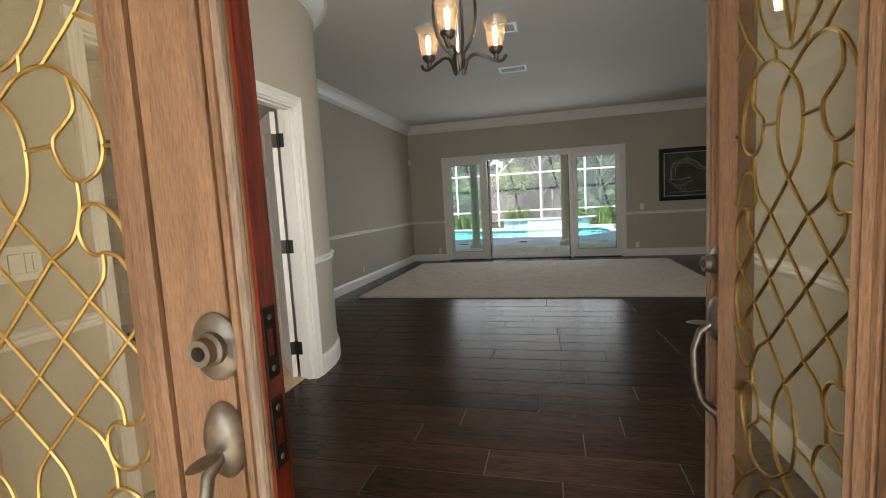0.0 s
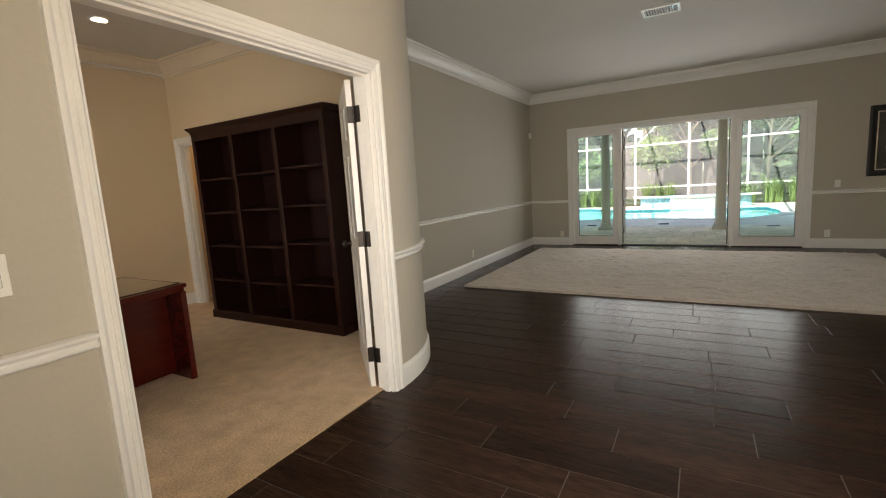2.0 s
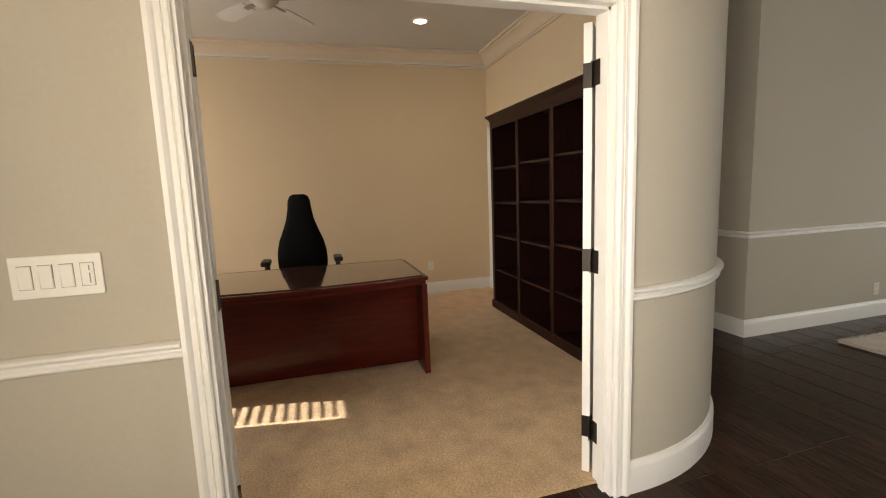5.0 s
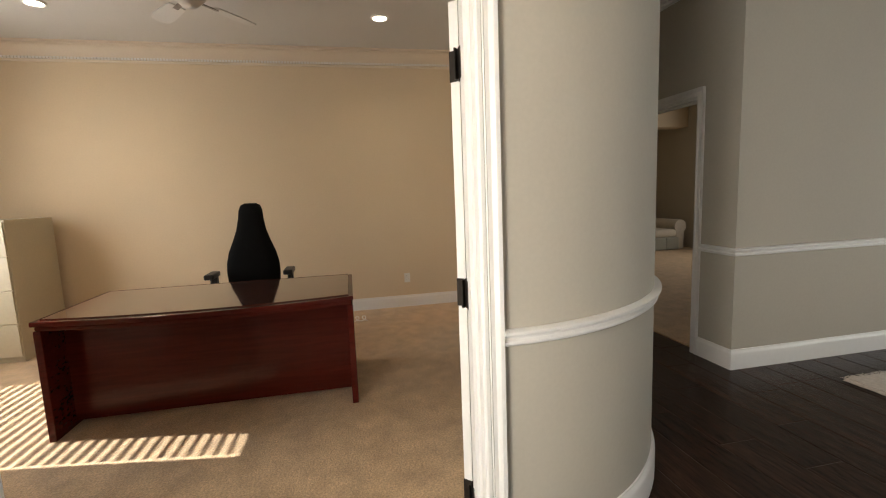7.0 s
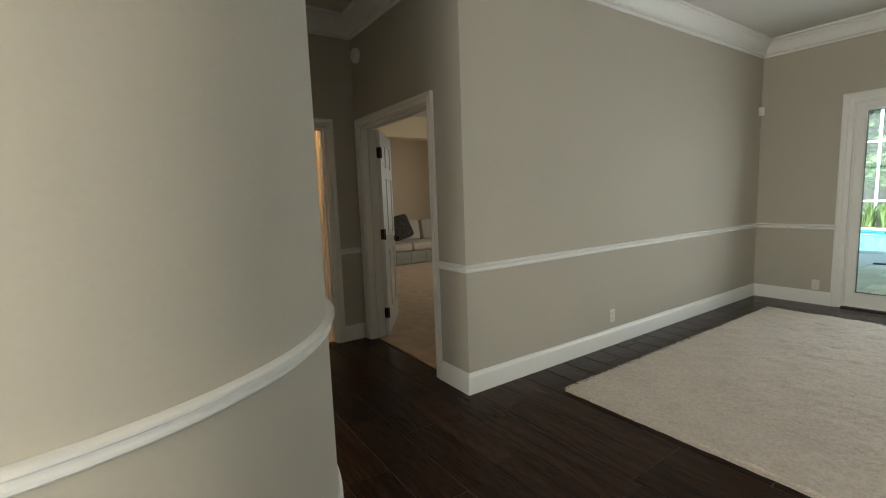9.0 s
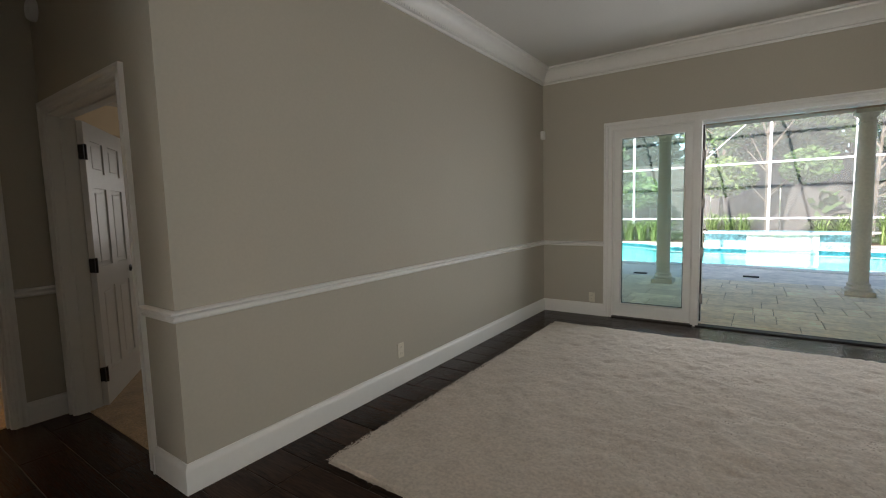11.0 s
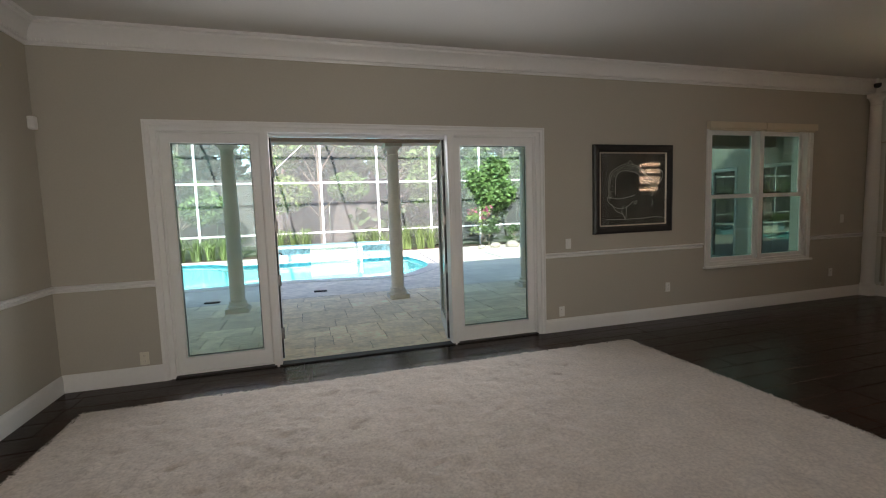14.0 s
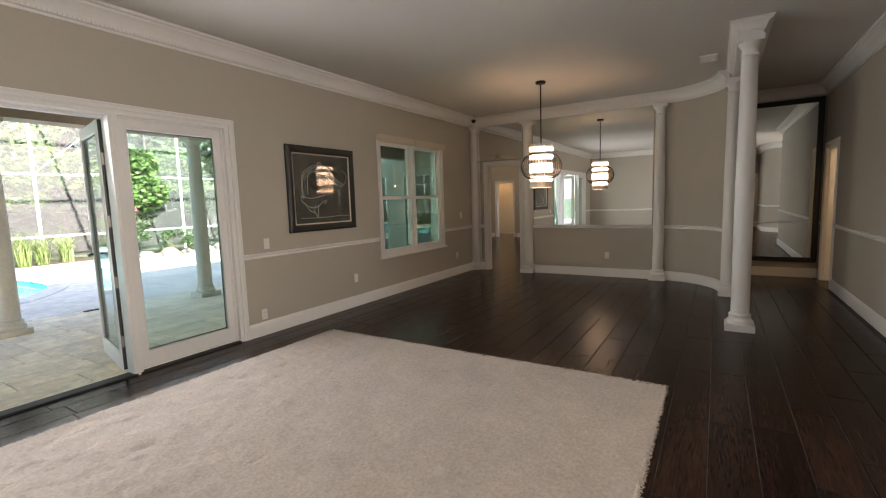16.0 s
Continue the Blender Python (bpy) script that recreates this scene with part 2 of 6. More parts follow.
def tube(points, radius, seg=8, closed=False):
    """A round bar along 3D points."""
    bm = bmesh.new()
    pts = [Vector(p) for p in points]
    n = len(pts)
    rings = []
    side = None
    for i, p in enumerate(pts):
        a = pts[(i + 1) % n] if (closed or i < n - 1) else p
        b = pts[(i - 1) % n] if (closed or i > 0) else p
        d = (a - b).normalized()
        if side is None:
            side = d.cross(Vector((0, 0, 1)))
            if side.length < 0.1:
                side = d.cross(Vector((1, 0, 0)))
        side = (side - d * side.dot(d)).normalized()
        up = d.cross(side)
        rr = radius[i] if isinstance(radius, (list, tuple)) else radius
        rings.append([bm.verts.new(p + rr * (math.cos(2 * math.pi * k / seg) * side + math.sin(2 * math.pi * k / seg) * up)) for k in range(seg)])
    for a, b in list(zip(rings, rings[1:])) + ([(rings[-1], rings[0])] if closed else []):
        for k in range(seg):
            bm.faces.new((a[k], a[(k + 1) % seg], b[(k + 1) % seg], b[k]))
    if not closed:
        bm.faces.new(list(reversed(rings[0])))
        bm.faces.new(rings[-1])
    bmesh.ops.recalc_face_normals(bm, faces=bm.faces)
    return bm


def join(*bms):
    out = bmesh.new()
    for b in bms:
        me = bpy.data.meshes.new("tmp")
        b.to_mesh(me)
        b.free()
        out.from_mesh(me)
        bpy.data.meshes.remove(me)
    return out


def place(bm, m):
    bmesh.ops.transform(bm, matrix=m, verts=bm.verts)
    return bm


def mesh(name, bm, material, smooth=False):
    me = bpy.data.meshes.new(name)
    bmesh.ops.recalc_face_normals(bm, faces=bm.faces)
    bm.to_mesh(me)
    bm.free()
    me.materials.append(material)
    if smooth:
        for p in me.polygons:
            p.use_smooth = True
        me.set_sharp_from_angle(angle=radians(40))
    return new(name, me)


def part(name, bm, material, parent, label="", smooth=False):
    ob = mesh(name, bm, material, smooth)
    ob.parent = parent
    if label:
        ob["label"] = label
    return ob


def thing(name, at, label, category, group="", kind="", rz=0):
    ob = new(name)
    ob.empty_display_size = 0.1
    ob.matrix_world = pose(*at, 0, 0, rz)
    return tagged(ob, label, category, group, kind)


def structure(name, bm, material, label, category, smooth=False):
    return tagged(mesh(name, bm, material, smooth), label, category, kind="structure")


def arc(cx, cy, r, a0, a1, n=24):
    return [(cx + r * math.cos(radians(a0 + (a1 - a0) * k / n)), cy + r * math.sin(radians(a0 + (a1 - a0) * k / n))) for k in range(n + 1)]


def wall_boxes(bm, axis, lo, hi, s0, s1, z0, z1, holes=()):
    """A straight wall along x or y, from s0 to s1, with its faces at lo and hi across, with holes (a, b, bottom, top) through it."""
    def put(a, b, c, d):
        if b - a > 1e-4 and d - c > 1e-4:
            if axis == "x":
                bm_box(bm, a, lo, c, b, hi, d)
            else:
                bm_box(bm, lo, a, c, hi, b, d)
    at = s0
    for a, b, c, d in sorted(holes):
        put(at, a, z0, z1)
        put(a, b, z0, c)
        put(a, b, d, z1)
        at = b
    put(at, s1, z0, z1)


def wall(name, axis, lo, hi, s0, s1, material, label, holes=(), z0=0.0, z1=3.01):
    bm = bmesh.new()
    wall_boxes(bm, axis, lo, hi, s0, s1, z0, z1, holes)
    return structure(name, bm, material, label, "wall")


def arc_wall(name, cx, cy, r, a0, a1, thick, material, label, z1=3.01, n=32):
    """A curved wall whose face has the radius r; thick goes inwards where positive."""
    bm = bmesh.new()
    face, back = arc(cx, cy, r, a0, a1, n), arc(cx, cy, r - thick, a0, a1, n)
    v = [[bm.verts.new((*p, z)) for p in line] for line, z in ((face, 0), (face, z1), (back, z1), (back, 0))]
    for k in range(n):
        for a, b in ((0, 1), (1, 2), (2, 3), (3, 0)):
            bm.faces.new((v[a][k], v[a][k + 1], v[b][k + 1], v[b][k]))
    for k in (0, n):
        bm.faces.new([v[j][k] for j in range(4)])
    return structure(name, bm, material, label, "wall", smooth=True)


# ---- the shell ----
H = 3.01
FX0, FX1 = -1.835, 0.99                  # foyer walls
DOOR_Y = 0.985                            # front door plane
NY = 10.135                              # north wall
LX = -3.145                              # living room's west wall
DX = 6.65                                # dining room's east wall
CY = 3.47                                # centre line of the foyer's curved corners
LR, RR = 1.08, 1.05                      # their radii
HS, HN = 4.55, 5.66                      # west hall, south and north face
ES, EN = 4.52, 5.70                      # east hall, south and north face
WX, EX = -4.82, 7.65                     # ends of the two halls
STX0, STX1, STY0, STY1 = -5.85, -1.955, -0.75, 4.45   # study

wall("wall_north", "x", NY, NY + 0.2, -10.0, 7.3, GREIGE, "greige painted wall with french doors and window", [(-2.34, 1.36, 0.0, 2.23), (3.72, 5.42, 0.63, 2.33)])
wall("wall_west", "y", LX - 0.14, LX, HN, NY, GREIGE, "greige painted living room side wall")
wall("wall_hall_north", "x", HN, HN + 0.14, WX - 1.2, LX - 0.14, GREIGE, "greige hall wall with a white doorway", [(-4.72, -3.53, 0.0, 2.04)])
wall("wall_hall_end", "y", WX - 0.14, WX, HS, HN, GREIGE, "greige hall end wall with a doorway", [(4.62, 5.37, 0.0, 2.04)])
wall("wall_study_foyer", "y", STX1, FX0, DOOR_Y, CY, GREIGE, "cream painted foyer wall with wide double doorway", [(1.85, 3.375, 0.0, 2.04)])
arc_wall("wall_curved_west", FX0 - LR, CY, LR, 0, 90, 0.12, GREIGE, "greige wall rounding the corner into the hall")
wall("wall_study_hall", "x", STY1, HS, -6.0, FX0 - LR, GREIGE, "wall between study and hall with a doorway", [(-5.73, -4.97, 0.0, 2.04)])
arc_wall("wall_curved_east", FX1 + RR, CY, RR, 180, 90, 0.12, GREIGE, "greige wall rounding the corner into the east hall")
wall("wall_foyer_east", "y", FX1, FX1 + 0.12, DOOR_Y, CY, GREIGE, "greige foyer side wall")
wall("wall_hall_south", "x", ES - 0.12, ES, FX1 + RR, 9.2, GREIGE, "greige east hall wall with a lit doorway", [(6.72, 7.46, 0.0, 2.04)])
wall("wall_east_end", "y", EX, EX + 0.12, ES, EN, GREIGE, "greige wall at the end of the east hall")
wall("wall_hall_dining", "x", EN, 5.83, 5.75, EX + 0.12, GREIGE, "greige wall between dining room and hall")
arc_wall("wall_curved_dining", 5.75, 6.73, 0.90, -90, 0, -0.12, GREIGE, "greige curved corner wall of the dining room")
wall("wall_dining", "y", DX, DX + 0.14, 6.73, NY, GREIGE, "greige dining room end wall with an opening", [(9.13, 9.83, 0.0, 2.08)])
wall("wall_front", "x", DOOR_Y - 0.12, DOOR_Y + 0.08, STX1, FX1 + 0.12, STUCCO, "front entrance wall with double door opening", [(-1.285, 0.475, 0.0, 2.42)])
# study
wall("wall_study_west", "y", STX0 - 0.14, STX0, STY0, STY1, BEIGE, "warm beige painted study wall")
wall("wall_study_south", "x", STY0 - 0.2, STY0, STX0 - 0.14, STX1 + 0.12, BEIGE, "beige study wall with a window", [(-4.7, -3.40, 0.55, 2.42)])
wall("wall_study_east", "y", STX1, STX1 + 0.12, STY0, DOOR_Y, BEIGE, "beige study wall beside the entrance")
bm = bmesh.new()
wall_boxes(bm, "x", STY1 - 0.006, STY1, STX0, -2.9, 0, H, [(-5.73, -4.97, 0.0, 2.04)])
structure("wall_study_north", bm, BEIGE, "beige painted inner face of the study wall", "wall")
bm = bmesh.new()
wall_boxes(bm, "y", STX1 - 0.006, STX1, DOOR_Y, CY, 0, H, [(1.85, 3.375, 0.0, 2.04)])
structure("wall_study_inside", bm, BEIGE, "beige painted inner face beside the double doors", "wall")

# ceilings
structure("ceiling", box(-11, -0.95, H, 16.5, NY + 0.2, H + 0.15), CEIL, "flat matt grey-white painted ceiling", "ceiling")
structure("ceiling_lanai", box(-10, NY + 0.2, 2.78, 7.16, 13.45, 2.93), STUCCO, "cream stucco ceiling of the covered lanai", "ceiling")
# Out of view; its length is set to hold the sun off the porch paving.
structure("ceiling_porch", box(-1.9, -4.0, 2.9, 1.15, DOOR_Y - 0.12, 3.0), STUCCO, "unseen stucco porch ceiling, sized to shade the entrance", "ceiling")
# base slabs
structure("floor_slab", box(-11, -3.0, -0.30, 16.5, NY + 0.2, -0.0035), GROUT, "grey grout between wood-look tiles", "floor")
bm = bmesh.new()
rim = [(STX0, STY0), (STX1, STY0), (STX1, 1.84), (-1.93, 1.84), (-1.93, 3.375), (STX1, 3.375)] + arc(FX0 - LR, CY, LR - 0.10, 5, 90, 12) + [(STX0, STY1)]
top = bm.faces.new([bm.verts.new((x, y, 0.010)) for x, y in rim])
low = bmesh.ops.extrude_face_region(bm, geom=[top])["geom"]
bmesh.ops.translate(bm, vec=(0, 0, -0.021), verts=[v for v in low if isinstance(v, bmesh.types.BMVert)])
structure("floor_study", bm, CARPET, "tan cut-pile carpet in the study", "carpet")
structure("floor_bedroom", box(-10.8, HN + 0.07, -0.011, LX - 0.14, NY, 0.008), CARPET, "tan carpet in the bedroom", "carpet")
structure("floor_closet", box(-5.9, STY1, -0.011, WX - 0.07, HN, 0.008), CARPET, "tan carpet in the small lit room", "carpet")

# rooms seen through the openings
wall("wall_bedroom_west", "y", -10.0, -9.86, HN, NY, BEIGE, "plain wall behind the bedroom sofa")
wall("wall_bedroom_south", "x", HN, HN + 0.14, -10.0, WX - 1.2, BEIGE, "plain bedroom side wall")
structure("soffit_bedroom", box(-9.3, HN + 0.14, 2.58, -8.9, NY, H), BEIGE, "painted ceiling drop across the bedroom", "soffit")
wall("wall_closet_west", "y", -6.0, -5.9, HS, HN, BEIGE, "wall of the small warmly lit room")
wall("wall_corridor_south", "x", 8.3, 8.44, DX + 0.14, 14.0, GREIGE, "greige wall of the far corridor")
wall("wall_corridor_end", "y", 14.0, 14.14, 8.3, 15.4, GREIGE, "greige wall at the end of the corridor", [(12.3, 12.98, 0, 2.02)])
wall("wall_corridor_north", "x", 15.2, 15.4, 8.76, 14.0, GREIGE, "greige far corridor wall")
wall("wall_back_room", "y", 15.6, 15.7, 11.2, 15.2, BEIGE, "lit wall of a far room")
wall("wall_wing", "y", 8.6, 8.76, 11.2, 15.4, STUCCO, "stucco wing wall with glazed openings", [(11.50, 13.32, 0.0, 2.2), (13.85, 15.18, 0.0, 2.2)], -0.3, 3.0)
wall("wall_wing_return", "x", 11.2, 11.34, 7.3, 8.6, STUCCO, "stucco return of the house wing", (), -0.3, 3.0)
wall("wall_wing_porch", "y", 7.16, 7.3, NY + 0.2, 11.34, STUCCO, "stucco corner of the house wing", (), -0.3, 3.0)
structure("floor_wing", box(7.3, NY + 0.2, -0.30, 8.6, 11.2, -0.001), TILE, "dark wood-look floor of the corridor", "floor")
structure("ceiling_wing_porch", box(7.16, 11.34, 2.78, 8.6, 13.45, 2.93), STUCCO, "cream stucco ceiling of the covered lanai", "ceiling")
structure("ceiling_wing", box(7.3, NY + 0.2, H, 8.6, 11.2, 3.2), CEIL, "painted corridor ceiling", "ceiling")
structure("floor_corridor", box(8.6, NY + 0.2, -0.30, 15.7, 15.4, -0.002), TILE, "dark wood-look floor of the corridor", "floor")
structure("ceiling_corridor", box(8.6, NY + 0.2, H, 15.7, 15.4, 3.2), CEIL, "painted corridor ceiling", "ceiling")
wall("wall_lit_room", "x", 2.6, 2.7, 6.0, 8.6, BEIGE, "beige wall of the lit side room")
wall("wall_lit_room_east", "y", 8.5, 8.6, 2.7, ES - 0.12, BEIGE, "beige side wall of the lit room")
wall("wall_lit_room_west", "y", 6.0, 6.1, 2.7, ES - 0.12, BEIGE, "beige side wall of the lit room")
structure("pavement_entrance", box(-1.9, -3.0, -0.012, 1.15, DOOR_Y - 0.13, 0.002), TRAVERTINE, "pale stone paving of the porch", "pavement")
# Unseen wall added on the west to keep daylight off the open leaf.
wall("wall_porch_west", "y", -1.955, -1.84, -3.0, STY0 - 0.2, STUCCO, "unseen cream stucco porch side wall", z1=2.9)
wall("wall_porch_east", "y", 1.11, 1.25, -3.0, DOOR_Y - 0.12, STUCCO, "unseen cream stucco porch side wall", z1=2.9)

# ---- mouldings ----
BASE = [(0, 0), (0.018, 0), (0.018, 0.115), (0.014, 0.128), (0.009, 0.135), (0.007, 0.15), (0, 0.15)]
RAIL = [(0, 0.847), (0.010, 0.847), (0.019, 0.855), (0.019, 0.863), (0.008, 0.870), (0.008, 0.875), (0.018, 0.883), (0.032, 0.890), (0.032, 0.898), (0.022, 0.904), (0, 0.904)]
CROWN = [(0, 2.832), (0.014, 2.832), (0.018, 2.850), (0.030, 2.855), (0.036, 2.880), (0.054, 2.920), (0.085, 2.954), (0.106, 2.966), (0.110, 2.983), (0.135, 2.988), (0.135, H), (0, H)]
west_arc = arc(FX0 - LR, CY, LR, 90, 0)
east_arc = arc(FX1 + RR, CY, RR, 180, 90)
dining_arc = arc(5.75, 6.73, 0.90, -90, 0)
RUNS = [
    [(FX1, 1.065), *east_arc, (6.655, ES)],
    [(7.525, ES), (EX, ES), (EX, EN), (5.90, EN)],
    [*dining_arc, (DX, 9.065)],
    [(DX, 9.895), (DX, NY), (1.412, NY)],
    [(-2.392, NY), (LX, NY), (LX, HN), (-3.465, HN)],
    [(WX, HN - 0.002), (WX, 5.435)],
    [(WX, HS), *west_arc, (FX0, 3.4385)],
    [(FX0, 1.7855), (FX0, 1.065)],
]
for run in RUNS:
    structure("baseboard", sweep(run, BASE), WHITE, "white painted moulded baseboard along the wall", "baseboard", smooth=True)
for run in RUNS[:3] + [[(DX, 9.895), (DX, NY), (5.50, NY)], [(3.62, NY), (1.412, NY)]] + RUNS[4:]:
    lift = 0.018 if run in (RUNS[0], RUNS[6], RUNS[7]) else 0.0
    structure("chair_rail", sweep(run, [(o, u + lift) for o, u in RAIL]), WHITE, "white painted chair rail moulding along the wall", "trim", smooth=True)
structure("crown_moulding", sweep([*dining_arc, (DX, NY), (LX, NY), (LX, HN), (WX, HN), (WX, HS), *west_arc, (FX0, 1.065), (FX1, 1.065), *east_arc, (EX, ES), (EX, EN), (5.75, EN)], CROWN), WHITE, "white painted crown moulding under the ceiling", "trim", smooth=True)
structure("crown_beam", sweep([(5.75, 5.60), (3.85, 5.60), (3.85, 5.79), (5.75, 5.79)], [(o * 0.6, H - (H - u) * 0.62) for o, u in CROWN]), WHITE, "narrow white crown moulding round the beam", "trim", smooth=True)
structure("beam", box(3.85, 5.60, 2.87, 5.75, 5.79, H), WHITE, "white painted beam from column to wall", "beam")
structure("crown_study", sweep([(STX0, STY0), (STX1 - 0.006, STY0), (STX1 - 0.006, 3.4), (-2.95, STY1 - 0.006), (STX0, STY1 - 0.006)], CROWN, closed=True), BEIGE_TRIM, "painted crown moulding round the study ceiling", "trim", smooth=True)
structure("baseboard", sweep([(-5.83, STY1 - 0.006), (STX0, STY1 - 0.006), (STX0, STY0), (STX1, STY0), (STX1 - 0.006, 1.75)], BASE), WHITE, "white painted baseboard in the study", "baseboard", smooth=True)
structure("baseboard", sweep([(-9.86, NY), (-9.86, HN + 0.14)], BASE), WHITE, "white baseboard in the bedroom", "baseboard")
structure("baseboard", sweep([(14.0, 8.44), (14.0, 12.2)], BASE), WHITE, "white baseboard in the far corridor", "baseboard")
structure("baseboard", sweep([(14.0, 13.08), (14.0, 15.2), (8.76, 15.2)], BASE), WHITE, "white baseboard in the far corridor", "baseboard")
# bead rows on the crown
bm = bmesh.new()
for a, b in (((LX, NY), (LX, HN)), ((DX, NY), (LX, NY)), ((LX, HN), (WX, HN)), ((STX0, STY1), (STX0, STY0))):
    a, b = Vector(a), Vector(b)
    d = (b - a).normalized()
    nrm = Vector((-d.y, d.x))
    if a.y == b.y == NY:
        continue
    for k in range(int((b - a).length / 0.03)):
        p = a + d * (0.03 * k + 0.02) + nrm * 0.031
        bm_box(bm, p.x - 0.010, p.y - 0.010, 2.854, p.x + 0.010, p.y + 0.010, 2.875)
tagged(mesh("crown_beading", bm, WHITE), "row of small white beads along the crown moulding", "trim", kind="stuff")

CASE = [(0, 0), (0, 0.012), (0.006, 0.017), (0.017, 0.017), (0.021, 0.013), (0.025, 0.016), (0.029, 0.013), (0.042, 0.013), (0.048, 0.019), (0.056, 0.024), (0.070, 0.024), (0.070, 0)]


def casing(axis, face, out, a, b, top, bottom=None, prof=CASE):
    """A moulded frame round an opening from a to b on the wall face; with a bottom it runs all the way round."""
    bm = bmesh.new()
    if bottom is None:
        pts = [(a, 0, -1, 0), (a, top, -1, 1), (b, top, 1, 1), (b, 0, 1, 0)]
    else:
        pts = [(a, bottom, -1, -1), (a, top, -1, 1), (b, top, 1, 1), (b, bottom, 1, -1)]
    rings = []
    for s, z, ds, dz in pts:
        ring = []
        for o, d in prof:
            u, w = s + ds * o, z + dz * o
            ring.append(bm.verts.new((u, face + out * d, w) if axis == "x" else (face + out * d, u, w)))
        rings.append(ring)
    k = len(prof)
    pairs = list(zip(rings, rings[1:])) + ([] if bottom is None else [(rings[-1], rings[0])])
    for r, q in pairs:
        for j in range(k):
            bm.faces.new((r[j], q[j], q[(j + 1) % k], r[(j + 1) % k]))
    if bottom is None:
        bm.faces.new(rings[0])
        bm.faces.new(rings[-1])
    return bm


def lining(axis, lo, hi, a, b, top, t=0.02):
    bm = bmesh.new()
    for s0, s1, z0, z1 in ((a, a + t, 0, top - t), (b - t, b, 0, top - t), (a, b, top - t, top)):
        if axis == "x":
            bm_box(bm, s0, lo, z0, s1, hi, z1)
        else:
            bm_box(bm, lo, s0, z0, hi, s1, z1)
    # the stop bead
    m0, m1 = (lo + hi) / 2 - 0.006, (lo + hi) / 2 + 0.03
    for s0, s1, z0, z1 in ((a + t, a + t + 0.012, 0, top - t), (b - t - 0.012, b - t, 0, top - t), (a + t, b - t, top - t - 0.012, top - t)):
        if axis == "x":
            bm_box(bm, s0, m0, z0, s1, m1, z1)
        else:
            bm_box(bm, m0, s0, z0, m1, s1, z1)
    return bm


def door_frame(axis, lo, hi, a, b, top, label):
    e = 0.001
    return structure("door_frame", join(lining(axis, lo - e, hi + e, a, b, top), casing(axis, lo, -1, a + 0.008, b - 0.008, top - 0.008), casing(axis, hi, 1, a + 0.008, b - 0.008, top - 0.008)), WHITE, label, "door frame")


door_frame("y", STX1 - 0.006, FX0, 1.85, 3.375, 2.04, "white moulded casing of the study double doorway")
door_frame("x", HN, HN + 0.14, -4.72, -3.53, 2.04, "white moulded casing of the bedroom doorway")
door_frame("y", WX - 0.14, WX, 4.62, 5.37, 2.04, "white moulded casing of the hall end doorway")
door_frame("x", STY1 - 0.006, HS, -5.73, -4.97, 2.04, "white moulded casing of the study side doorway")
door_frame("x", ES - 0.12, ES, 6.72, 7.46, 2.04, "white moulded casing of the lit hall doorway")
door_frame("y", DX, DX + 0.14, 9.13, 9.83, 2.08, "white moulded casing of the dining room opening")
door_frame("y", 14.0, 14.14, 12.3, 12.98, 2.02, "white casing of a far corridor doorway")


# ---- doors ----
def hinge_plate(z, w=0.0):
    return join(box(-0.030, -0.022, z - 0.050, 0.034, -0.017, z + 0.050), tube([(0, -0.024, z - 0.052), (0, -0.024, z + 0.052)], 0.008, 10))


def panel_door(name, at, rz, w, label, h=2.01, knob=True, flip=1):
    """A six-panel painted door leaf hinged at its origin; the leaf runs along its own +x. flip: the side of the hinges."""
    d = thing(name, at, label, "door", kind="structure", rz=rz)
    t = 0.0175
    s = 0.11
    mid = w / 2
    bm = bmesh.new()
    for x0, x1 in ((0.004, s), (mid - s / 2, mid + s / 2), (w - s, w)):
        bm_box(bm, x0, -t, 0.012, x1, t, h)
    rails = ((0.012, 0.24), (0.84, 1.00), (1.56, 1.67), (h - 0.12, h))
    for z0, z1 in rails:
        for x0, x1 in ((s, mid - s / 2), (mid + s / 2, w - s)):
            bm_box(bm, x0, -t, z0, x1, t, z1)
    part("leaf", bm, WHITE, d)
    for x0, x1 in ((s, mid - s / 2), (mid + s / 2, w - s)):
        for (a, b), (c, e) in zip(rails, rails[1:]):
            pb = box(x0, -0.007, b, x1, 0.007, c)
            bm_box(pb, x0 + 0.03, -0.013, b + 0.03, x1 - 0.03, 0.013, c - 0.03, 0.006)
            part("panel", pb, WHITE, d)
    for z in (0.24, 1.02, 1.80):
        hb = hinge_plate(z)
        if flip < 0:
            place(hb, Matrix.Diagonal((1, -1, 1, 1)))
        hb = join(hb, box(-0.0005, -t + 0.001, z - 0.05, 0.0042, t + 0.001, z + 0.05))
        part("hinge", hb, BRONZE, d, "black square-cornered hinge")
    if knob:
        for sd in (-1, 1):
            kb = lathe([(0.0, 0.0), (0.028, 0.0), (0.028, 0.006), (0.011, 0.010), (0.010, 0.030), (0.024, 0.040), (0.027, 0.055), (0.020, 0.066), (0.0, 0.068)], 20)
            place(kb, Matrix.Translation((w - 0.06, sd * t, 0.92)) @ Euler((radians(-90 * sd), 0, 0)).to_matrix().to_4x4())
            part("knob", kb, BRONZE, d, "black round door knob", smooth=True)
    return d


panel_door("door_1", (-2.003, 3.345, 0), 135.5, 0.755, "white six-panel study door standing open inwards", flip=1)
panel_door("door_2", (-1.996, 1.860, 0), 224, 0.755, "white six-panel study door folded open inside", flip=-1)
panel_door("door_3", (-4.69, HN + 0.165, 0), 145, 0.80, "white six-panel bedroom door standing open", flip=1)
panel_door("door_4", (16.17, 13.49, 0), 60, 0.76, "white six-panel door in a far room", flip=1)
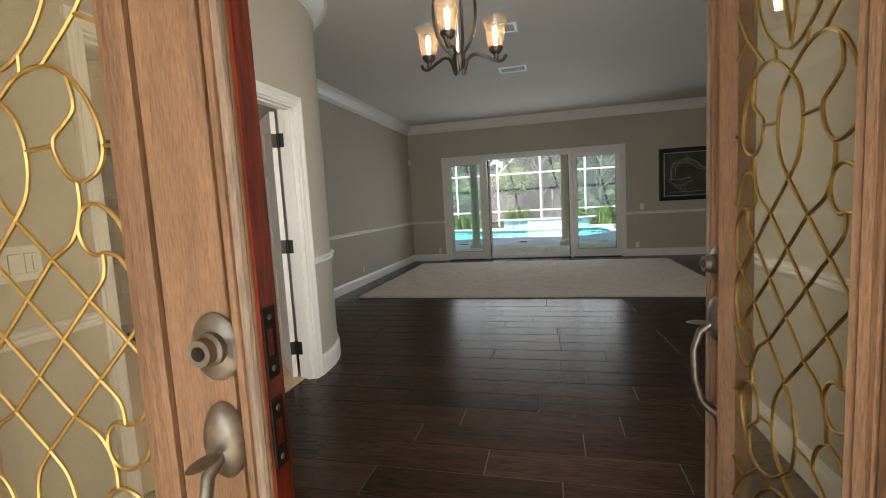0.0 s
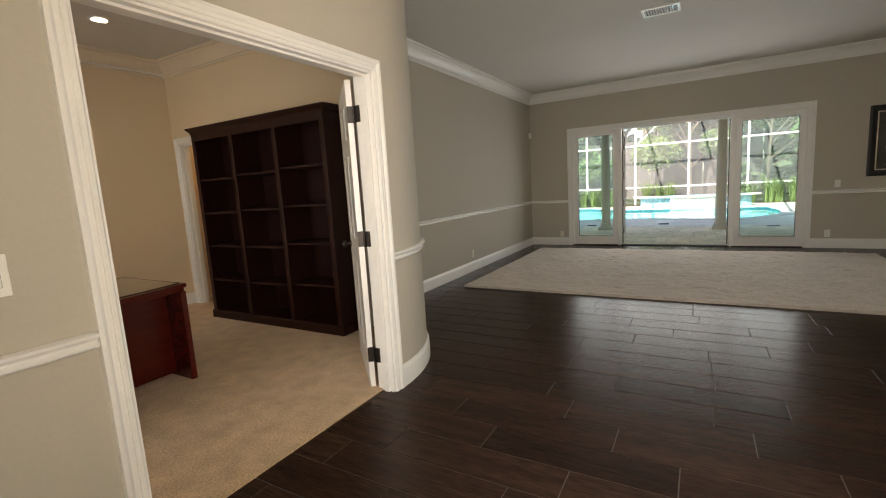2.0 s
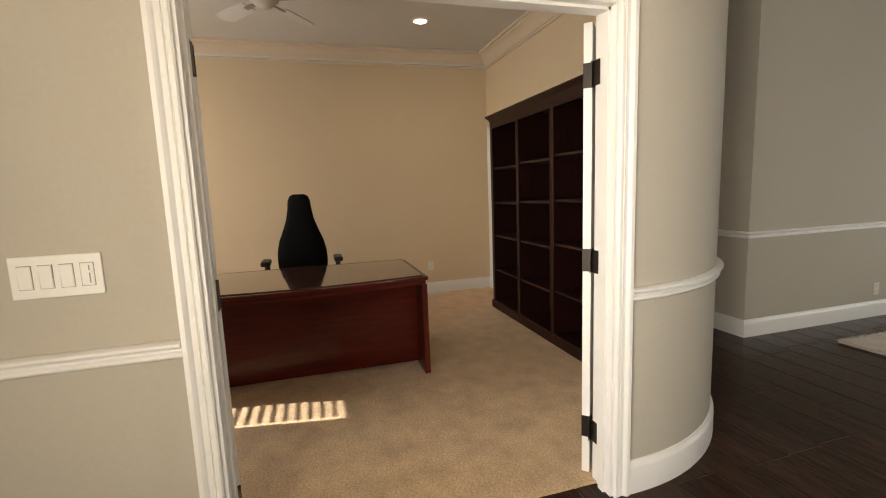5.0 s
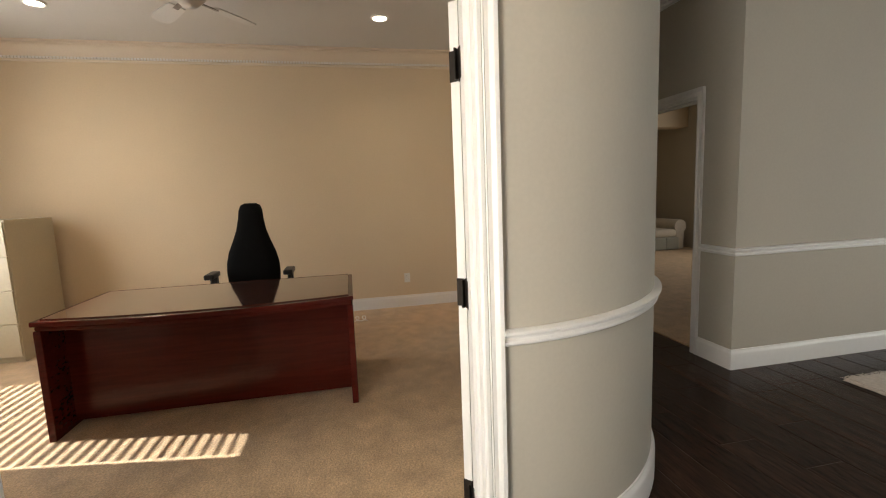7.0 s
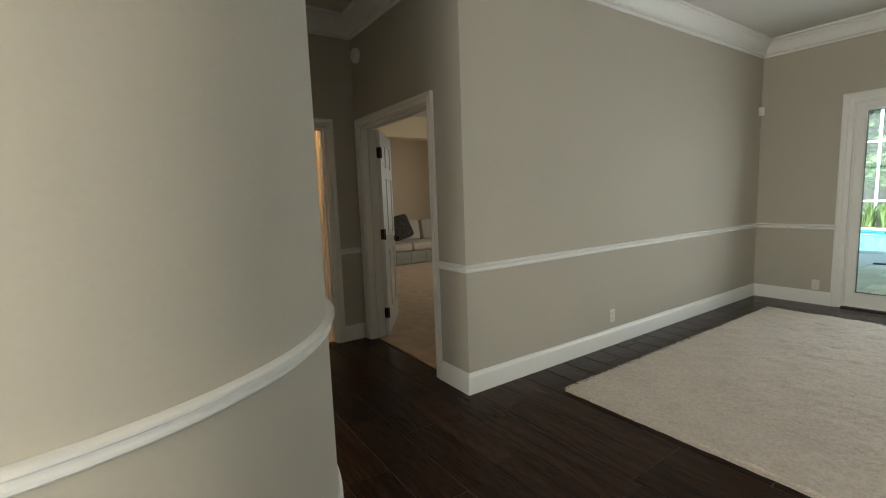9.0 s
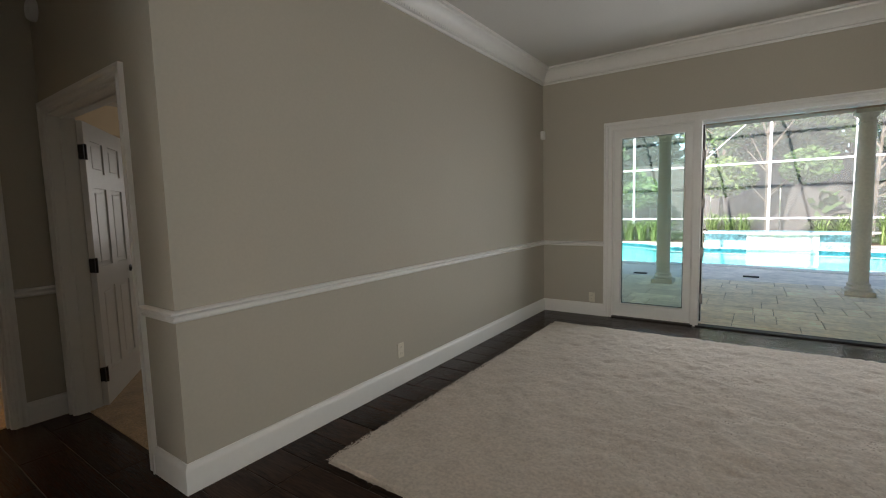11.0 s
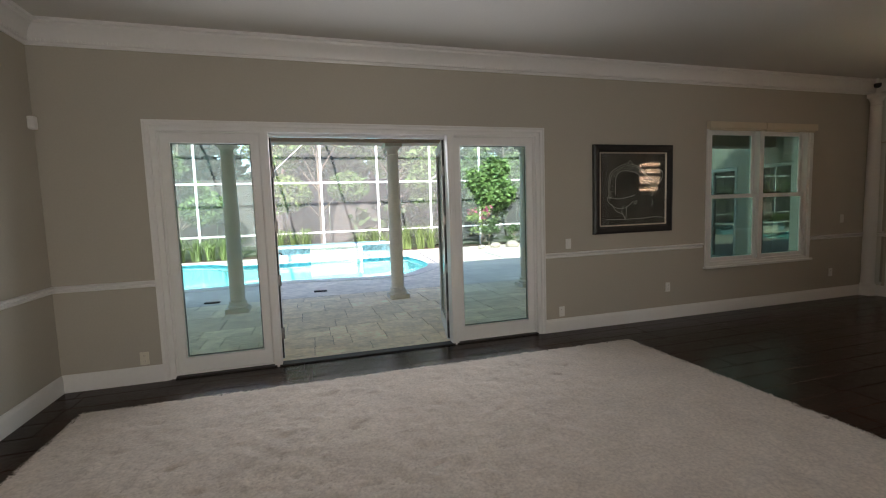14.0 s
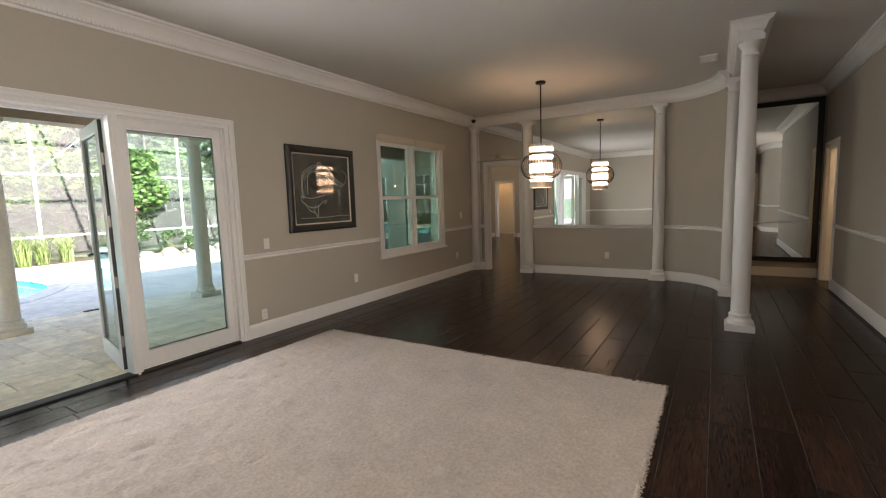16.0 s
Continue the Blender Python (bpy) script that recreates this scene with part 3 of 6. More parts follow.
# hinge leaves left on the study jambs
for z in (0.24, 1.02, 1.80):
    for y0, y1 in ((1.871, 1.874), (3.351, 3.354)):
        tagged(mesh("jamb_hinge", box(-1.985, y0, z - 0.05, -1.930, y1, z + 0.05, 0.001), BRONZE), "black steel hinge leaf on the door jamb", "hinge", "study door hinges")


def front_leaf(name, at, rz, side, label, g0, g1, axis, wide):
    """A weathered wooden entrance leaf with a leaded glass light; runs along its own +x from the hinges, outside face towards -y."""
    d = thing(name, at, label, "door", kind="structure", rz=rz)
    w, h, t = 0.765, 2.38, 0.0225
    b0, b1 = 0.30, 2.20
    bm = bmesh.new()
    e = 0.051
    for x0, x1, z0, z1 in ((0, g0 - e, 0.012, h), (g1 + e, 0.714, 0.012, h), (0.719, w - 0.004, 0.012, h), (g0 - e, g1 + e, 0.012, b0 - e), (g0 - e, g1 + e, b1 + e, h)):
        bm_box(bm, x0, -t, z0, x1, t, z1, 0.003)
    part("leaf_frame", bm, OAK, d, "weathered brown wooden stiles and rails")
    core = box(0.705, -t + 0.012, 0.02, 0.728, t - 0.012, h - 0.01)
    for x0, x1, z0, z1 in ((g0 - e - 0.006, g0 - 0.001, b0 - e, b1 + e), (g1 + 0.001, g1 + e + 0.006, b0 - e, b1 + e), (g0 - 0.001, g1 + 0.001, b0 - e - 0.006, b0 - 0.001), (g0 - 0.001, g1 + 0.001, b1 + 0.001, b1 + e + 0.006)):
        bm_box(core, x0, -t + 0.012, z0, x1, t - 0.012, z1)
    part("leaf_core", core, OAK, d, "recessed wood at the bottom of the grooves")
    part("leaf_edge", box(w - 0.014, -t + 0.006, 0.014, w + 0.001, t + 0.003, h - 0.002), REDWOOD, d, "glossy red-stained door edge")
    for o in (-1, 1):
        prof = [(0, -0.012), (0.0, 0.012), (0.010, 0.020), (0.016, 0.012), (0.024, 0.016), (0.034, 0.007), (0.044, 0.005), (0.045, -0.012)]
        part("glazing_bead", casing("x", o * t * 0.9, o, g0, g1, b1, b0, prof), OAK, d, "carved wooden bead round the glass", smooth=False)
    # raised mouldings near the free edge
    part("edge_bead", tube([(0.731, -t, 0.03), (0.731, -t, h - 0.02)], 0.008, 8), OAK, d, "long rounded bead on the stile")
    part("edge_bead", tube([(0.750, -t, 0.03), (0.750, -t, h - 0.02)], 0.010, 10), GREYWOOD, d, "greyed rounded astragal bead on the stile")
    g = part("glass_pane", box(g0, -0.004, b0, g1, 0.004, b1), GLASS_DOOR, d, "clear leaded glass pane")
    g.visible_shadow = False
    # leading
    cx = (g0 + g1) / 2
    y = -0.006
    lines = []

    def curve(ctrl, n=18):
        """A smooth line through control points given as (across, up) from the middle of the pane."""
        pts = []
        c = [Vector(p) for p in ctrl]
        c = [2 * c[0] - c[1]] + c + [2 * c[-1] - c[-2]]
        for i in range(1, len(c) - 2):
            for k in range(n // 2):
                u = k / (n // 2)
                a, b, e, f = c[i - 1], c[i], c[i + 1], c[i + 2]
                pts.append(0.5 * (2 * b + (e - a) * u + (2 * a - 5 * b + 4 * e - f) * u * u + (3 * b - a - 3 * e + f) * u ** 3))
        return pts + [c[-2]]

    mid = 1.077
    step = 0.0695
    for i in range(4):
        for ends in (((i, 0), (i, 3)), ((0, i), (3, i))):
            (p, q), (r, u) = ends
            lines.append([Vector(((p - q) * step, mid + (p + q - 3) * step)), Vector(((r - u) * step, mid + (r + u - 3) * step))])
    for s in (-1, 1):
        for v in (1, -1):
            m = lambda pts: [(s * a, mid + v * (b - mid)) for a, b in pts]
            # lens over the trellis
            lines.append(curve(m([(0.0, 1.487), (0.034, 1.45), (0.046, 1.39), (0.034, 1.33), (0.0, 1.2855)])))
            # pear-shaped scroll
            lines.append(curve(m([(0.0, 1.487), (0.05, 1.521), (0.105, 1.531), (0.155, 1.511), (0.195, 1.455), (0.209, 1.396), (0.19, 1.356), (0.148, 1.343), (0.118, 1.368), (0.108, 1.412), (0.138, 1.438), (0.160, 1.462), (0.153, 1.511)])))
            lines.append([Vector(p) for p in m([(0.046, 1.40), (0.108, 1.404)])])
            lines.append([Vector(p) for p in m([(0.209, 1.396), (0.30, 1.392)])])
            lines.append(curve(m([(0.147, 1.343), (0.145, 1.30), (0.122, 1.25), (step, mid + 2 * step)])))
            # kidney-shaped scroll at the side
            lines.append(curve(m([(0.24, 1.23), (0.222, 1.272), (0.196, 1.298), (0.169, 1.306), (0.145, 1.293), (0.136, 1.262), (0.146, 1.233), (0.166, 1.221), (0.186, 1.2245), (0.212, 1.216), (0.236, 1.18), (0.241, 1.14), (0.233, 1.105), (3 * step, mid)])))
            lines.append(curve(m([(0.181, 1.224), (0.175, 1.185), (2 * step, mid + step)])))
            # cups over the scrolls
            lines.append(curve(m([(0.0, 1.532), (0.045, 1.546), (0.10, 1.59), (0.138, 1.655), (0.145, 1.74), (0.10, 1.84), (0.0, 1.92)])))
            lines.append(curve(m([(0.105, 1.531), (0.184, 1.60), (0.225, 1.655), (0.26, 1.72)])))
            lines.append([Vector(p) for p in m([(0.060, 1.553), (0.058, 1.524)])])
            lines.append([Vector(p) for p in m([(0.184, 1.60), (0.30, 1.55)])])
            lines.append(curve(m([(0.0, 1.545), (0.022, 1.62), (0.05, 1.70), (0.03, 1.80), (0.0, 1.85)])))
    lines = [[Vector((p[0] * wide + axis - cx, p[1])) for p in ln] for ln in lines]
    half = (g1 - g0) / 2
    for ln in lines:
        if len(ln) == 2:
            ln = [ln[0].lerp(ln[1], k / 24) for k in range(25)]
        ln = [p for p in ln if abs(p[0]) <= half and b0 < p[1] < b1]
        if len(ln) > 1:
            part("lead_line", tube([(cx + p[0], y, p[1]) for p in ln], 0.0038, 6), BRASS, d, smooth=True)
    # lock and handle set
    hx = 0.690
    rose = lathe([(0.0, 0), (0.038, 0), (0.038, 0.004), (0.032, 0.010), (0.0, 0.010)], 24)
    place(rose, Matrix.Translation((hx, -t, 1.078)) @ Euler((radians(90), 0, 0)).to_matrix().to_4x4() @ Matrix.Diagonal((1.12, 1.4, 1, 1)))
    dead = part("deadbolt", rose, PEWTER, d, "aged pewter deadbolt rose", smooth=True)
    cyl = lathe([(0.0, 0.008), (0.026, 0.008), (0.026, 0.020), (0.021, 0.024), (0.020, 0.038), (0.0, 0.038)], 24)
    bm_box(cyl, -0.0015, -0.007, 0.037, 0.0015, 0.007, 0.0385)
    place(cyl, Matrix.Translation((hx, -t, 1.078)) @ Euler((radians(90), 0, 0)).to_matrix().to_4x4())
    part("lock_cylinder", cyl, PEWTER, dead, "round key cylinder", smooth=True)
    plate = lathe([(0.0, 0), (0.036, 0), (0.036, 0.006), (0.030, 0.016), (0.018, 0.022), (0.0, 0.024)], 28)
    place(plate, Matrix.Translation((hx, -t, 0.930)) @ Euler((radians(90), 0, 0)).to_matrix().to_4x4() @ Matrix.Diagonal((1, 1.7, 1, 1)))
    hs = part("handle_set", plate, PEWTER, d, "aged pewter oval handle plate", smooth=True)
    grip = [(hx, -t - 0.018, 0.915), (hx, -t - 0.045, 0.895), (hx, -t - 0.060, 0.845), (hx, -t - 0.058, 0.765), (hx, -t - 0.043, 0.705), (hx, -t - 0.022, 0.68), (hx, -t - 0.004, 0.67)]
    part("grip", tube(grip, [0.012, 0.010, 0.0095, 0.0095, 0.010, 0.011, 0.016], 12), PEWTER, hs, "curved pull grip", smooth=True)
    thumb = lathe([(0.0, -0.004), (0.010, -0.003), (0.017, 0.0), (0.010, 0.004), (0.0, 0.005)], 16)
    place(thumb, Matrix.Translation((hx, -t - 0.05, 0.92)) @ Matrix.Diagonal((1, 1.8, 1, 1)))
    part("thumb_latch", thumb, PEWTER, hs, "thumb latch lever", smooth=True)
    foot = lathe([(0.0, 0), (0.018, 0), (0.018, 0.004), (0.010, 0.010), (0.0, 0.010)], 20)
    place(foot, Matrix.Translation((hx, -t, 0.665)) @ Euler((radians(90), 0, 0)).to_matrix().to_4x4() @ Matrix.Diagonal((1, 1.5, 1, 1)))
    part("grip_foot", foot, PEWTER, hs, smooth=True)
    ring = lathe([(0.008, 0.0375), (0.011, 0.0375), (0.011, 0.0395), (0.008, 0.0395)], 20)
    place(ring, Matrix.Translation((hx, -t, 1.078)) @ Euler((radians(90), 0, 0)).to_matrix().to_4x4())
    part("keyway_ring", ring, BRONZE, dead, "dark ring round the keyhole", smooth=True)
    # edge plates
    for z, hh in ((1.078, 0.055), (0.935, 0.055)):
        ep = part("latch_plate", join(box(w + 0.0012, -0.014, z - hh, w + 0.004, 0.014, z - 0.022), box(w + 0.0012, -0.014, z + 0.022, w + 0.004, 0.014, z + hh), box(w + 0.0012, -0.014, z - 0.022, w + 0.004, -0.008, z + 0.022), box(w + 0.0012, 0.009, z - 0.022, w + 0.004, 0.014, z + 0.022)), BRONZE, d, "black latch plate with a square hole")
        for q in (z - 0.04, z + 0.04):
            sc = lathe([(0, 0), (0.005, 0), (0.004, 0.0015), (0, 0.002)], 10)
            place(sc, Matrix.Translation((w + 0.004, 0, q)) @ Euler((0, radians(90), 0)).to_matrix().to_4x4())
            part("screw", sc, PEWTER, ep)
    if side < 0:
        # the other hand: the same leaf mirrored across its width
        for o in d.children_recursive:
            if o.parent == d:
                o.matrix_basis = Matrix.Diagonal((-1, 1, 1, 1)) @ o.matrix_basis
    return d


GLASS_DOOR = thin_glass("leaded_glass", (0.93, 0.91, 0.83), rough=0.02)
gnt = GLASS_DOOR.node_tree
# A tan diffuse share paints the pale reflections on the pane into the glass.
veil = gnt.nodes.new("ShaderNodeMixShader")
veil.inputs[0].default_value = 0.09
haze = gnt.nodes.new("ShaderNodeBsdfDiffuse")
haze.inputs[0].default_value = (0.72, 0.66, 0.52, 1)
old = [n for n in gnt.nodes if n.type == "MIX_SHADER" and n != veil][0]
gnt.links.new(old.outputs[0], veil.inputs[1])
gnt.links.new(haze.outputs[0], veil.inputs[2])
gnt.links.new(veil.outputs[0], [n for n in gnt.nodes if n.type == "OUTPUT_MATERIAL"][0].inputs[0])
front_leaf("door_5", (-1.241, DOOR_Y, 0), 0, 1, "weathered wooden entrance door with leaded glass, closed", 0.062, 0.548, 0.2935, 1.0)
front_leaf("door_6", (0.43, DOOR_Y + 0.03, 0), -87, -1, "weathered wooden entrance door with leaded glass, wide open", 0.187, 0.635, 0.411, 0.92)
bm = bmesh.new()
for x0, x1 in ((-1.285, -1.245), (0.438, 0.475)):
    bm_box(bm, x0, DOOR_Y - 0.13, 0, x1, DOOR_Y + 0.09, 2.42)
bm_box(bm, -1.285, DOOR_Y - 0.13, 2.39, 0.475, DOOR_Y + 0.09, 2.42)
structure("entrance_frame", bm, OAK, "brown wooden frame of the entrance doors", "door frame")
structure("threshold", box(-1.245, DOOR_Y - 0.12, -0.012, 0.305, DOOR_Y + 0.06, 0.006), BRONZE, "dark metal threshold of the entrance", "threshold")

# french doors
FD = [(-2.34, -1.44), (-1.44, 0.36), (0.36, 1.36)]
structure("door_frame", casing("x", NY, -1, -2.34, 1.36, 2.225, None, [(o * 0.72, d) for o, d in CASE]), WHITE, "white casing round the french doors", "door frame")
posts = thing("door_posts", (0, 0, 0), "white frame and posts of the french doors", "door frame", kind="structure")
part("jamb", box(-2.34, NY, 0.0, -2.30, NY + 0.2, 2.23), WHITE, posts)
part("jamb", box(1.32, NY, 0.0, 1.36, NY + 0.2, 2.23), WHITE, posts)
part("head", box(-2.30, NY, 2.19, 1.32, NY + 0.2, 2.23), WHITE, posts)
for x in (-1.47, 0.31):
    part("post", join(box(x, NY - 0.004, 0.0, x + 0.07, NY + 0.12, 2.19, 0.004), box(x + 0.024, NY - 0.012, 0.0, x + 0.046, NY - 0.004, 2.19)), WHITE, posts)
for x0, x1 in ((-2.30, -1.47), (0.38, 1.32)):
    part("stop_moulding", casing("x", NY + 0.0625, -1, x0 + 0.016, x1 - 0.016, 2.174, 0.03, [(0, 0), (0, 0.010), (0.008, 0.018), (0.016, 0.018), (0.016, 0)]), WHITE, posts)
SILL = mat("dark_sill_metal", (0.018, 0.016, 0.014), 0.55, 0.2, grain=0.2, scale=40)
structure("threshold", box(-2.30, NY - 0.01, -0.012, 1.32, NY + 0.10, 0.014), SILL, "dark bronze sill under the french doors", "threshold")
structure("door_head_track", join(box(-1.40, NY + 0.10, 2.165, 0.31, NY + 0.16, 2.19), box(-0.56, NY + 0.085, 2.150, -0.52, NY + 0.10, 2.175)), ALU, "pale metal stop under the door head", "trim")


def glazed_leaf(name, at, rz, w, label, handle=False, hinges=False):
    d = thing(name, at, label, "door", kind="structure", rz=rz)
    h, t, s, tr, br = (2.165 if hinges else 2.189), 0.022, 0.078, 0.085, 0.155
    bm = bmesh.new()
    for x0, x1, z0, z1 in ((0, s, 0.022, h), (w - s, w, 0.022, h), (s, w - s, 0.022, br), (s, w - s, h - tr, h)):
        bm_box(bm, x0, -t, z0, x1, t, z1)
    part("leaf_frame", bm, WHITE, d)
    for o in (-1, 1):
        part("glazing_bead", casing("x", o * t * 0.5, o, s + 0.012, w - s - 0.012, h - tr - 0.012, br + 0.012, [(0, 0), (0, 0.010), (0.006, 0.016), (0.012, 0.011), (0.012, 0)]), WHITE, d)
    g = part("glass_pane", box(s + 0.003, -0.004, br + 0.005, w - s - 0.003, 0.004, h - tr - 0.005), GLASS_TEAL, d, "greenish clear glass pane")
    part("spacer_bar", casing("x", 0.0045, 1, s + 0.022, w - s - 0.022, h - tr - 0.022, br + 0.022, [(0, 0), (0, 0.002), (0.010, 0.002), (0.010, 0)]), PEWTER, d, "grey metal spacer bar at the glass edge")
    g.visible_shadow = False
    if handle:
        for sd in (-1, 1):
            hb = join(box(w - 0.085, sd * t - 0.004, 0.90, w - 0.045, sd * t + 0.004, 1.12, 0.003), tube([(w - 0.065, sd * t, 1.0), (w - 0.065, sd * (t + 0.045), 1.0), (w - 0.17, sd * (t + 0.05), 0.995)], 0.009, 8))
            part("lever_handle", hb, BRONZE, d, "dark bronze lever handle")
    if hinges:
        # A thin black strip paints the dark gap between open leaf and post.
        part("weatherstrip", box(-0.005, -t + 0.004, 0.03, 0.0, t - 0.004, h - 0.005), PLASTIC, d, "black strip drawn for the shaded gap at the hinge edge")
        for z in (0.28, 0.80, 1.32, 1.84):
            part("hinge", join(box(-0.008, -t + 0.002, z - 0.05, -0.005, t - 0.002, z + 0.05), tube([(-0.006, -t - 0.004, z - 0.055), (-0.006, -t - 0.004, z + 0.055)], 0.008, 10)), PEWTER, d, "steel butt hinge")
    return d


glazed_leaf("door_7", (-2.30, NY + 0.085, 0), 0, 0.83, "white fixed glazed panel beside the open doors")
glazed_leaf("door_8", (0.38, NY + 0.085, 0), 0, 0.94, "white fixed glazed panel beside the open doors")
glazed_leaf("door_9", (0.315, NY + 0.15, 0), 78, 0.84, "white glazed french door swung open outside", True, True)
glazed_leaf("door_10", (-1.405, NY + 0.15, 0), 95.5, 0.84, "white glazed french door swung open outside", True, True)
# dining room window
wx0, wx1, wz0, wz1 = 3.72, 5.42, 0.63, 2.33
win = thing("window_1", (4.57, NY, 0.63), "white double window with two sashes each", "window", kind="structure")


def win_part(name, bm, material, label=""):
    place(bm, Matrix.Translation((-4.57, -NY, -0.63)))
    ob = part(name, bm, material, win, label)
    return ob


win_part("window_frame", join(casing("x", NY, -1, wx0, wx1, wz1 - 0.005, wz0, [(0, 0), (0, 0.014), (0.05, 0.018), (0.056, 0.012), (0.056, 0)]), box(wx0, NY, wz0, wx0 + 0.035, NY + 0.2, wz1), box(wx1 - 0.035, NY, wz0, wx1, NY + 0.2, wz1), box(wx0, NY, wz0, wx1, NY + 0.2, wz0 + 0.03), box(wx0, NY, wz1 - 0.03, wx1, NY + 0.2, wz1), box(4.535, NY - 0.008, wz0 + 0.03, 4.605, NY + 0.13, wz1 - 0.03)), WHITE)
win_part("window_sill", box(3.64, NY - 0.045, 0.575, 5.50, NY, 0.605, 0.006), WHITE)
for a, b in ((3.755, 4.535), (4.605, 5.385)):
    for c, e, dy in ((0.66, 1.50, 0.03), (1.46, 2.30, 0.07)):
        sash = box(a, NY + dy, c, a + 0.045, NY + dy + 0.035, e)
        bm_box(sash, b - 0.045, NY + dy, c, b, NY + dy + 0.035, e)
        bm_box(sash, a + 0.045, NY + dy, c, b - 0.045, NY + dy + 0.035, c + 0.045)
        bm_box(sash, a + 0.045, NY + dy, e - 0.045, b - 0.045, NY + dy + 0.035, e)
        win_part("sash", sash, WHITE)
        g = win_part("pane", box(a + 0.04, NY + dy + 0.014, c + 0.04, b - 0.04, NY + dy + 0.020, e - 0.04), GLASS_WINDOW)
        g.visible_shadow = False
LINEN = mat("cream_roller_cloth", (0.62, 0.55, 0.42), 0.85, grain=0.1, scale=120, bump=0.2, bump_scale=200)
for a, b in ((3.66, 4.565), (4.575, 5.48)):
    sh = thing("roller_shade", ((a + b) / 2, NY - 0.02, 2.31), "cream roller shade rolled up above the window", "blind", "roller shades")
    w2 = (b - a) / 2
    part("cassette", box(-w2, -0.045, 0.0, w2, 0.018, 0.085, 0.006), LINEN, sh)
    part("hem_bar", box(-w2 + 0.02, -0.02, -0.018, w2 - 0.02, -0.008, 0.0), LINEN, sh)

# study window with slatted blind
bm = join(box(-4.7, STY0 - 0.16, 0.55, -4.66, STY0, 2.42), box(-3.44, STY0 - 0.16, 0.55, -3.40, STY0, 2.42), box(-4.66, STY0 - 0.16, 0.55, -3.44, STY0, 0.59), box(-4.66, STY0 - 0.16, 2.38, -3.44, STY0, 2.42))
structure("window_2", bm, WHITE, "white window frame on the street side of the study", "window")
blind = thing("window_blind", (-4.05, STY0 + 0.04, 2.39), "white horizontal slat blind lowered over the window", "blind")
for k in range(33):
    z = -0.04 - 0.054 * k
    sl = box(-0.60, -0.020, -0.0012, 0.60, 0.020, 0.0012)
    place(sl, Matrix.Translation((0, 0, z)) @ Euler((radians(10), 0, 0)).to_matrix().to_4x4())
    part("slat", sl, WHITE, blind)
part("head_rail", box(-0.61, -0.03, -0.02, 0.61, 0.03, 0.03), WHITE, blind)


# ---- columns and mirrors ----
def column(name, at, r, h, label, group, plinth=0.165, half=False, material=None):
    d = thing(name, at, label, "column", group)
    k = plinth
    part("plinth", box(-k, -k, 0, k, k, 0.07, 0.005), material, d)
    prof = [(r * 1.30, 0.07), (r * 1.36, 0.085), (r * 1.36, 0.105), (r * 1.18, 0.12), (r * 1.14, 0.14), (r * 1.20, 0.15), (r * 1.20, 0.165), (r * 1.02, 0.18)]
    part("base", lathe(prof, 36), material, d, smooth=True)
    sh = [(r * (1.0 - 0.16 * max(0.0, (i / 12 - 0.3) / 0.7) ** 1.6), 0.18 + (h - 0.36) * i / 12) for i in range(13)]
    part("shaft", lathe(sh, 36), material, d, smooth=True)
    z = h - 0.18
    cap = [(r * 0.84, z), (r * 0.94, z + 0.006), (r * 0.94, z + 0.018), (r * 0.84, z + 0.024), (r * 0.84, z + 0.07), (r * 0.92, z + 0.08), (r * 1.12, z + 0.11), (r * 1.22, z + 0.125)]
    part("capital", lathe(cap, 36), material, d, smooth=True)
    part("abacus", box(-r * 1.32, -r * 1.32, h - 0.055, r * 1.32, r * 1.32, h, 0.004), material, d)
    return d


column("interior_column", (3.945, 5.695, 0), 0.082, 2.87, "white round column with square plinth, freestanding", "white columns", 0.128, material=WHITE)
column("interior_column", (5.69, 5.775, 0), 0.082, 2.87, "slim white column at the end of the wall", "white columns", 0.105, material=WHITE)
column("interior_column", (DX - 0.02, 6.73, 0), 0.082, 2.834, "white column engaged in the dining room wall", "white columns", 0.13, material=WHITE)
column("interior_column", (DX - 0.02, 8.97, 0), 0.094, 2.834, "white column beside the dining room opening", "white columns", 0.13, material=WHITE)
column("interior_column", (DX - 0.06, NY - 0.06, 0), 0.075, 2.834, "slim white column in the corner of the room", "white columns", 0.09, material=WHITE)
MIRROR = mat("silvered_mirror", (0.86, 0.88, 0.86), 0.015, 1.0)
m1 = thing("wall_mirror", (DX - 0.004, 7.85, 0.91), "large frameless mirror set between two white columns", "mirror", "dining mirrors")
part("mirror_glass", box(-0.006, -1.02, 0.0, 0.0, 1.02, 1.93), MIRROR, m1)
m2 = thing("wall_mirror", (DX - 0.004, 9.50, 2.16), "frameless mirror panel above the opening", "mirror", "dining mirrors")
part("mirror_glass", box(-0.006, -0.42, 0.01, 0.0, 0.53, 0.68), MIRROR, m2)
m3 = thing("wall_mirror", (DX - 0.004, 9.99, 0.16), "narrow strip of mirror beside the opening", "mirror", "dining mirrors")
part("mirror_glass", box(-0.006, -0.055, 0.0, 0.0, 0.06, 1.99), MIRROR, m3)
m4 = thing("framed_mirror", (EX - 0.005, 5.03, 0.25), "tall mirror in a wide black frame at the hall end", "mirror")
part("mirror_glass", box(-0.02, -0.40, 0.075, -0.014, 0.40, 2.49), MIRROR, m4)
fr = bmesh.new()
for a, b, c, e in ((-0.475, -0.40, 0, 2.565), (0.40, 0.475, 0, 2.565), (-0.40, 0.40, 0, 0.075), (-0.40, 0.40, 2.49, 2.565)):
    bm_box(fr, -0.045, a, c, 0.0, b, e, 0.006)
part("frame", fr, PLASTIC, m4, "wide black frame")

